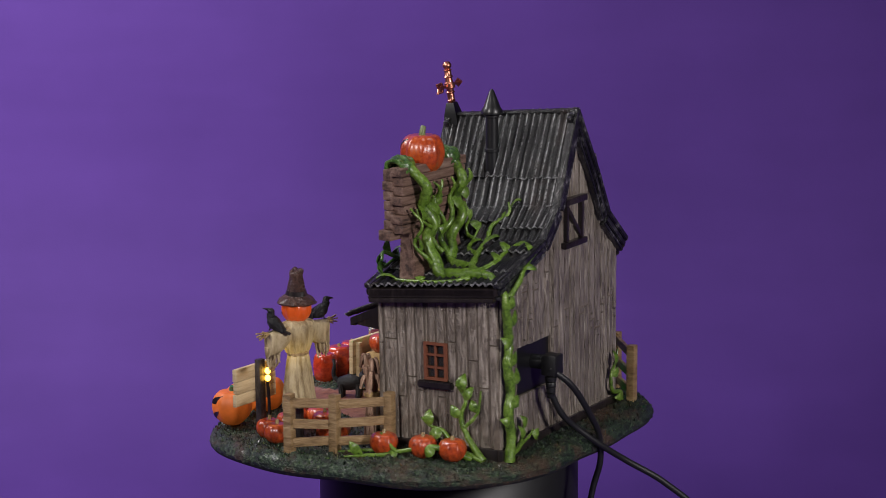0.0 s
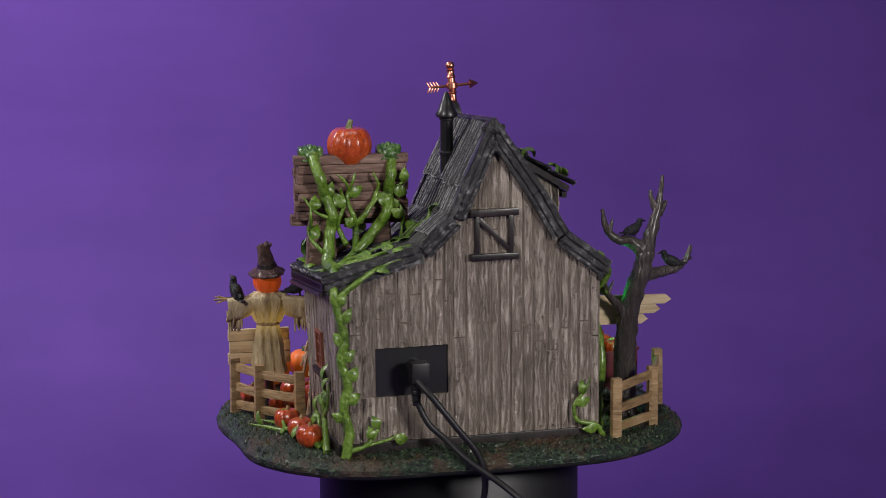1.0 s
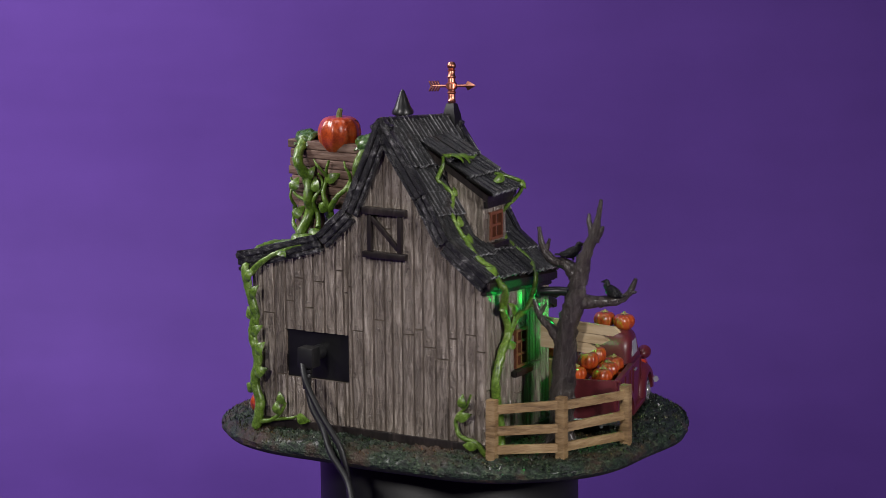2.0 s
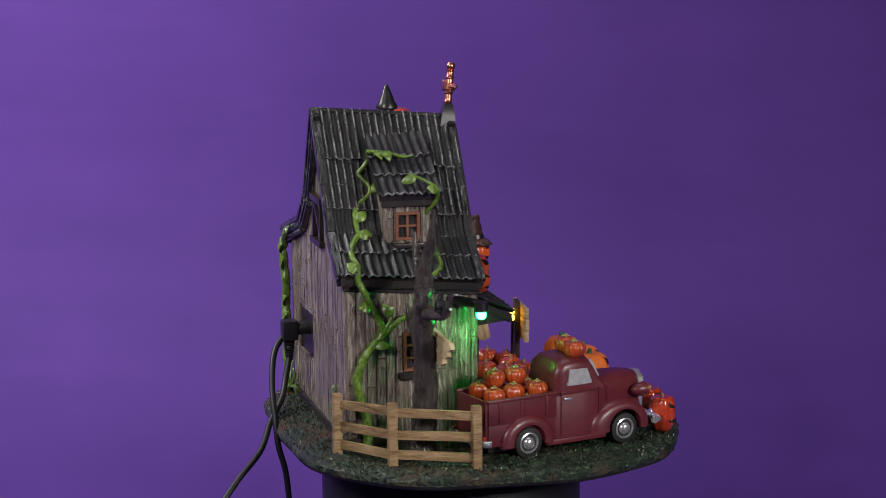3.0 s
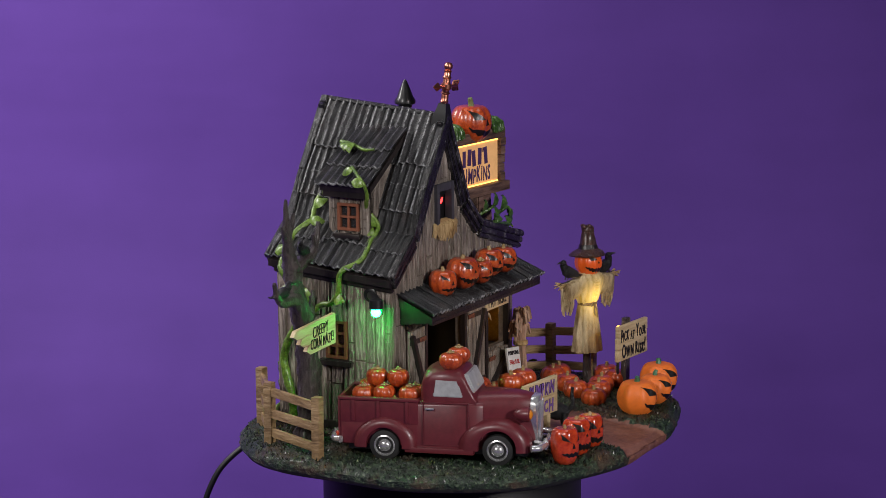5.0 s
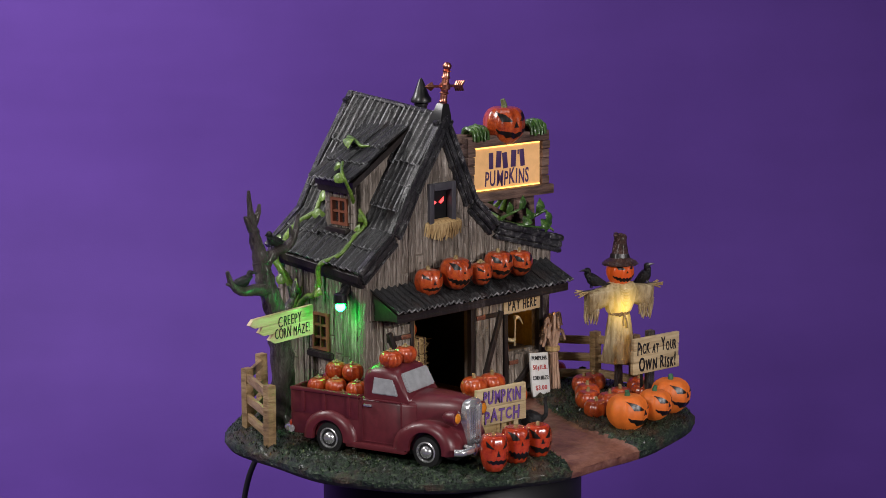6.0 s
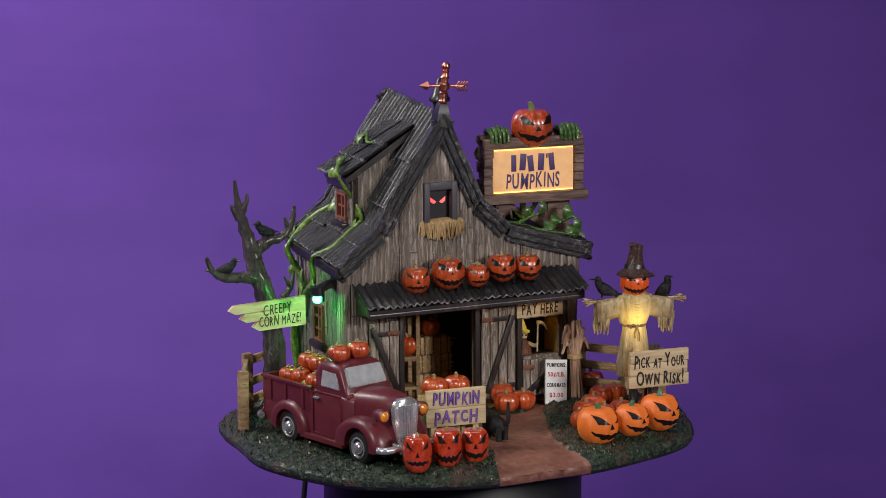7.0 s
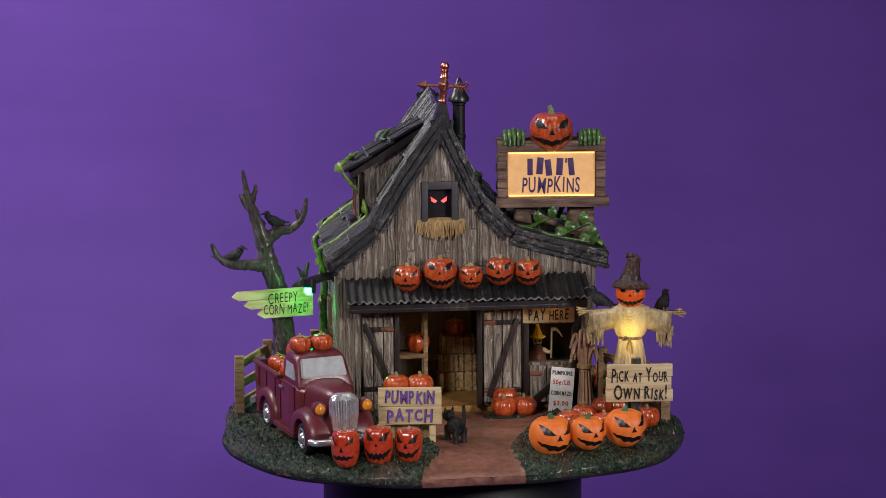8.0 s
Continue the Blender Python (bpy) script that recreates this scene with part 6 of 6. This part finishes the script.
# ---- wall lamp, weathervane, stalks, hay, cat, till figure ----
def build_small():
    l = thing("wall_lamp", at(63.5, -5, 0), "black gooseneck wall lamp with a green glowing bulb", "lamp")
    bm = bmesh.new()
    tube(bm, [(-0.5, -9, 84.6), (4, -6, 84.6), (9, -1.5, 84.4), (13.5, 1.6, 83.8)], 2.5, 2.5, 14, 0, 4)
    part("arm", bm, BLACK, l)
    bm = bmesh.new()
    lathe(bm, [(3.0, -1.5), (3.9, -1.2), (3.9, 0.6), (3.0, 1.0)], 18, Matrix.Translation((0.6, -9, 84.6)) @ Matrix.Rotation(radians(90), 4, "Y"))
    part("wall_plate", bm, BLACK, l)
    bm = bmesh.new()
    lathe(bm, [(2.4, 86), (3.6, 85.4), (3.8, 81), (3.4, 80.6), (1.0, 80.6)], 20, Matrix.Translation((14.5, 2.2, 0)))
    # half skirt added to the can to keep green light off the wall
    skirt_a, skirt_b = [], []
    for i in range(13):
        a = radians(105 + 150 * i / 12)
        skirt_a.append((14.5 + 3.8 * math.cos(a), 2.2 + 3.8 * math.sin(a)))
        skirt_b.append((14.5 + 3.2 * math.cos(a), 2.2 + 3.2 * math.sin(a)))
    for p, q, u, v in zip(skirt_a, skirt_a[1:], skirt_b, skirt_b[1:]):
        hexa(bm, [(*p, 77.4), (*q, 77.4), (*v, 77.4), (*u, 77.4)], [(*p, 81.5), (*q, 81.5), (*v, 81.5), (*u, 81.5)])
    part("shade", bm, BLACK, l)
    bm = bmesh.new()
    blob(bm, (14.7, 2.2, 78.6), 2.7, 2.7, 2.6, 2)
    part("bulb", bm, GREENLAMP, l, "glowing green bulb")

    w = thing("weathervane", at(3.6, -1.9, 172, 0, -6, -3.6), "ribbed copper weathervane with an arrow on a black foot", "weathervane")
    bm = bmesh.new()
    loft(bm, [[(x * k, y * k, z) for x, y in ((-1, -1), (1, -1), (1, 1), (-1, 1))] for z, k in ((-2, 4.4), (4, 3.7), (10.2, 2.3), (10.6, 1.8))])
    part("foot", bm, BLACK, w)
    bm = bmesh.new()
    lathe(bm, [(2.0, 182.6), (2.4, 183.6), (1.9, 184.4), (2.1, 186), (1.9, 187.4), (2.7, 188.2), (2.0, 189), (2.1, 190), (3.1, 190.6), (3.1, 193.2), (2.2, 194), (2.0, 196), (2.7, 196.8), (2.0, 197.6), (1.9, 200), (2.5, 200.6), (1.6, 201.2), (2.4, 202.2), (2.5, 203.6), (1.6, 205), (0.3, 205.4)], 18, Matrix.Translation((0, 0, -172)))
    part("finial", bm, COPPER, w)
    bm = bmesh.new()
    tube(bm, [(-12, 0, 192), (12.5, 0, 192)], 0.8, 0.8, 8)
    lathe(bm, [(2.6, 0), (2.2, 1.2), (0.2, 5.0)], 4, Matrix.Translation((10, 0, 192)) @ Matrix.Rotation(radians(90), 4, "Y"))
    for k in range(4):
        for s in (-1, 1):
            beam(bm, (-12.6 + k * 1.7, 0, 192), (-14.2 + k * 1.7, 0, 192 + s * 2.8), 1.1, 0.8, bevel=0.1)
    ar = part("arrow", bm, COPPER, w)
    ar.matrix_basis = at(0, 0, -172)

    st = thing("corn_stalks", at(-75.5, 7, 6), "bundle of dried brown corn stalks tied against the wall", "corn stalks")
    rnd = random.Random(9)
    for i in range(34):
        bm = bmesh.new()
        a, r = rnd.uniform(0, 6.28), math.sqrt(rnd.random())
        tube(bm, [(5.5 * r * math.cos(a), 4.5 * r * math.sin(a), 0), (3.2 * r * math.cos(a), 3 * r * math.sin(a), 20), (3.0 * r * math.cos(a), 2.6 * r * math.sin(a), 31), (6.5 * r * math.cos(a), 4.5 * r * math.sin(a), 43)], 0.95, 0.7, 6, 0.2, 4, i)
        part("stalk", bm, CORNHUSK, st)
    for i in range(16):
        bm = bmesh.new()
        a = rnd.uniform(0, 6.28)
        c, s = math.cos(a), math.sin(a)
        h = rnd.uniform(33, 45)
        tube(bm, [(1.5 * c, 1.2 * s, 29), (3.5 * c, 2.8 * s, h), (6.0 * c, 4.6 * s, h + rnd.uniform(0, 3)), (8.4 * c, 6.4 * s, h - rnd.uniform(3, 7))], 2.0, 0.7, 6, 0.3, 4, i)
        part("husk", bm, CORNHUSK, st)
    bm = bmesh.new()
    lathe(bm, [(3.6, 25.4), (4.4, 26), (4.4, 28), (3.6, 28.6)], 20)
    part("tie", bm, STRAW, st)

    for x, y, z, sx, sy, h, rz, lab in ((29, 56, 5.5, 26, 15, 26.2, -4, "tan straw bale on the path under pumpkins"), (-4, -45, 9.6, 12, 12, 11, 3, "stacked straw bale inside the barn"), (-15, -45, 9.6, 10, 12, 11, -2, "stacked straw bale inside the barn"), (-4, -45, 20.8, 11, 11, 10.6, -3, "stacked straw bale inside the barn"), (-14.6, -45, 20.8, 9.6, 11, 10.6, 3, "stacked straw bale inside the barn"), (-5, -45, 31.6, 11, 11, 10.4, 2, "stacked straw bale inside the barn"), (-15, -45, 31.6, 8.6, 11, 9.6, -4, "stacked straw bale inside the barn")):
        b = thing("straw_bale", at(x, y, z, rz), lab, "straw bale", "straw bales")
        bm = bmesh.new()
        box(bm, -sx / 2, sx / 2, -sy / 2, sy / 2, 0, h, None, 1.0)
        for i in range(60):
            u, k = rnd.uniform(-sx / 2, sx / 2), rnd.uniform(0.5, h - 0.5)
            tube(bm, [(u, sy / 2 - 0.2, k), (u + rnd.uniform(-4, 4), sy / 2 + rnd.uniform(0.1, 0.8), k + rnd.uniform(-1, 1))], 0.35, 0.25, 4, 0, 1)
        part("straw", bm, STRAW, b)
        for u in (-sx / 4, sx / 4):
            bm = bmesh.new()
            box(bm, u - 0.35, u + 0.35, -sy / 2 - 0.3, sy / 2 + 0.5, -0.05 if z > 6 else 0, h + 0.3)
            part("twine", bm, SIGNWOOD, b)

    sh = thing("shelf", at(20, -24, 9.6), "ochre wooden shelf inside the barn door", "shelf")
    for n, a in (("board", (-9, 7, -7, 7, 25, 27.4)), ("post", (-9.5, -7, -7, -4.6, 0, 55)), ("post", (-9.5, -7, 4.6, 7, 0, 55)), ("board", (-9, 7, -7, 7, 8, 10))):
        bm = bmesh.new()
        box(bm, *a, None, 0.4)
        part(n, bm, FENCE, sh)

    c = thing("cat", at(4.5, 68, 5.6, 200), "black cat statuette with a raised tail on the path", "cat")
    bm = bmesh.new()
    blob(bm, (0, 0, 10.5), 4.4, 8.0, 5.0, 2, 0.2)
    for x, y in ((-2.4, 5), (2.4, 5), (-2.4, -5), (2.4, -5)):
        tube(bm, [(x, y, 10), (x, y + 0.4, 5), (x, y, -0.2), (x, y + 1.2, -0.4)], 2.0, 1.3, 8, 0.1, 4)
    tube(bm, [(0, -7, 11), (0, -9.5, 14), (0.5, -9, 20), (0, -9.5, 24)], 1.5, 0.8, 8, 0.2)
    blob(bm, (0, 8.5, 14.5), 3.4, 3.2, 3.2, 2, 0.1)
    for x in (-1.9, 1.9):
        tube(bm, [(x, 8.2, 16.6), (x * 1.25, 8.0, 19.4)], 1.2, 0.2, 6, 0, 2)
    c2 = part("body", bm, CROW, c)

    f = bmesh.new()
    shades = []

    def painted_as(k):
        shades.append((len(f.faces), k))
    lathe(f, [(5.6, 0), (5.2, 4), (4.0, 8), (2.0, 10.4)], 18, None, lambda a, z: 1 + 0.08 * math.sin(5 * a))
    painted_as(0)
    blob(f, (0, 0.4, 13.0), 3.2, 3.2, 3.7, 2)
    tube(f, [(-3.6, 1, 7.5), (-6.4, 3.4, 6.0), (-8.4, 4.6, 6.6)], 1.5, 1.2, 8)
    painted_as(1)
    for x in (-1.2, 1.2):
        blob(f, (x, 3.2, 13.6), 0.8, 0.6, 0.9, 1)
    box(f, -1.4, 1.4, 2.8, 3.6, 10.8, 11.4)
    painted_as(2)
    lathe(f, [(5.0, 15.2), (5.2, 15.9), (3.2, 17.0), (1.7, 21.5), (0.3, 26.5)], 18, None, lambda a, z: 1 + 0.05 * math.sin(3 * a + z))
    painted_as(3)
    tube(f, [(-8.4, 4.6, 2), (-8.6, 4.6, 12), (-8.8, 4.6, 22)], 0.6, 0.6, 6)
    tube(f, [(-8.4, 4.6, 22), (-12, 4.6, 21.4), (-15.4, 4.6, 16.5)], 1.7, 0.25, 8)
    painted_as(1)
    f.transform(Matrix.Diagonal((0.9, 0.9, 0.84, 1)))
    f.faces.ensure_lookup_table()
    done = 0
    for upto, k in shades:
        for n in range(done, upto):
            f.faces[n].material_index = k
        done = upto
    thing("figurine", at(-51.5, -12, 33, -4), "painted skeleton figurine with a pointed yellow hat and scythe", "figurine", "", f, [RUST, BONE, CARVED, YELLOWHAT])
    bm = bmesh.new()
    box(bm, -71, -44.5, -18, -4.8, 30.5, 33, None, 0.4)
    thing("till_counter", at(0, 0, 0), "dark wooden counter inside the till hatch", "counter", "", bm, DARK)

    # turf clump under the small pumpkins by the doors
    bm = bmesh.new()
    blob(bm, (-33, 10, 5.5), 14, 10, 3.2, 4, 0.35)
    tagged(thing("turf_clump", at(0, 0, 0), "low mound of dark green turf beside the doors", "turf", "", bm, TURF), kind="stuff")

    # plug and its two leads
    p = thing("power_plug", at(-40, BACK, 0), "black right-angle power plug in the back panel", "plug")
    bm = bmesh.new()
    lathe(bm, [(4.0, 0), (4.0, 9), (3.4, 10)], 16, Matrix.Translation((0, 2.5, 52)) @ Matrix.Rotation(radians(90), 4, "X"))
    box(bm, -5, 5, -15, -6, 45.5, 57, None, 1.6)
    part("plug_body", bm, PLASTIC, p)
    bm = bmesh.new()
    for k in range(4):
        lathe(bm, [(3.0 - 0.3 * k, 44.5 - 3 * k - 2), (3.2 - 0.3 * k, 44.5 - 3 * k), (2.6, 45 - 3 * k)], 14, Matrix.Translation((-1.5, -10.5, 0)))
    part("strain_relief", bm, PLASTIC, p)
    for pts in CORDS:
        bm = bmesh.new()
        tube(bm, pts, 1.75, 1.75, 10, 0, 8)
        part("cord", bm, PLASTIC, p, "thin black power cord", 60).matrix_basis = at(40, -BACK, 0)


CORDS = [
    [(-41.5, -83.5, 36), (-36, -87, 24), (-27, -91, 15), (-16, -100, 4), (0, -109, -8), (14, -126, -22), (26, -142, -42), (30, -152, -80), (30, -156, -157)],
    [(-44, -84, 50), (-36, -93, 40), (-24, -97, 24), (-12, -98, 8), (-8, -97, -8), (-9, -93, -24), (-14, -90, -50), (-20, -88, -90), (-22, -90, -157)],
]
build_small()


# ---- the turning of the stand ----
KNOTS = [(0, 61.61), (0.5, 39.3), (1.0, 15.5), (1.2, 6.3), (2.3, -43.3), (2.5, -52.4), (2.9, -70.95), (3.1, -79.4), (3.5, -90.56), (4.0, -100.18), (4.5, -108.97), (4.7, -112.5), (5.8, -132.9), (6.0, -136.65), (6.5, -145.85), (7.0, -155.2), (7.5, -164.3), (8.0, -173.66)]


def turn_at(t):
    """The stand's angle: a monotone cubic through the knots."""
    xs, ys = zip(*KNOTS)
    d = [(b - a) / (q - p) for p, q, a, b in zip(xs, xs[1:], ys, ys[1:])]
    m = [d[0], *(2 * a * b / (a + b) for a, b in zip(d, d[1:])), d[-1]]
    i = max(0, min(len(xs) - 2, sum(x <= t for x in xs) - 1))
    h = xs[i + 1] - xs[i]
    u = (t - xs[i]) / h
    return ys[i] * (2 * u ** 3 - 3 * u * u + 1) + m[i] * h * (u ** 3 - 2 * u * u + u) + ys[i + 1] * (3 * u * u - 2 * u ** 3) + m[i + 1] * h * (u ** 3 - u * u)


def motions():
    times = [round(0.2 * i, 2) for i in range(41)]
    turns = [(t, pose(0, 0, 0, 0, 0, turn_at(t))) for t in times]
    for ob, m in MOVERS:
        walk(ob, [(t, r @ m) for t, r in turns])


motions()
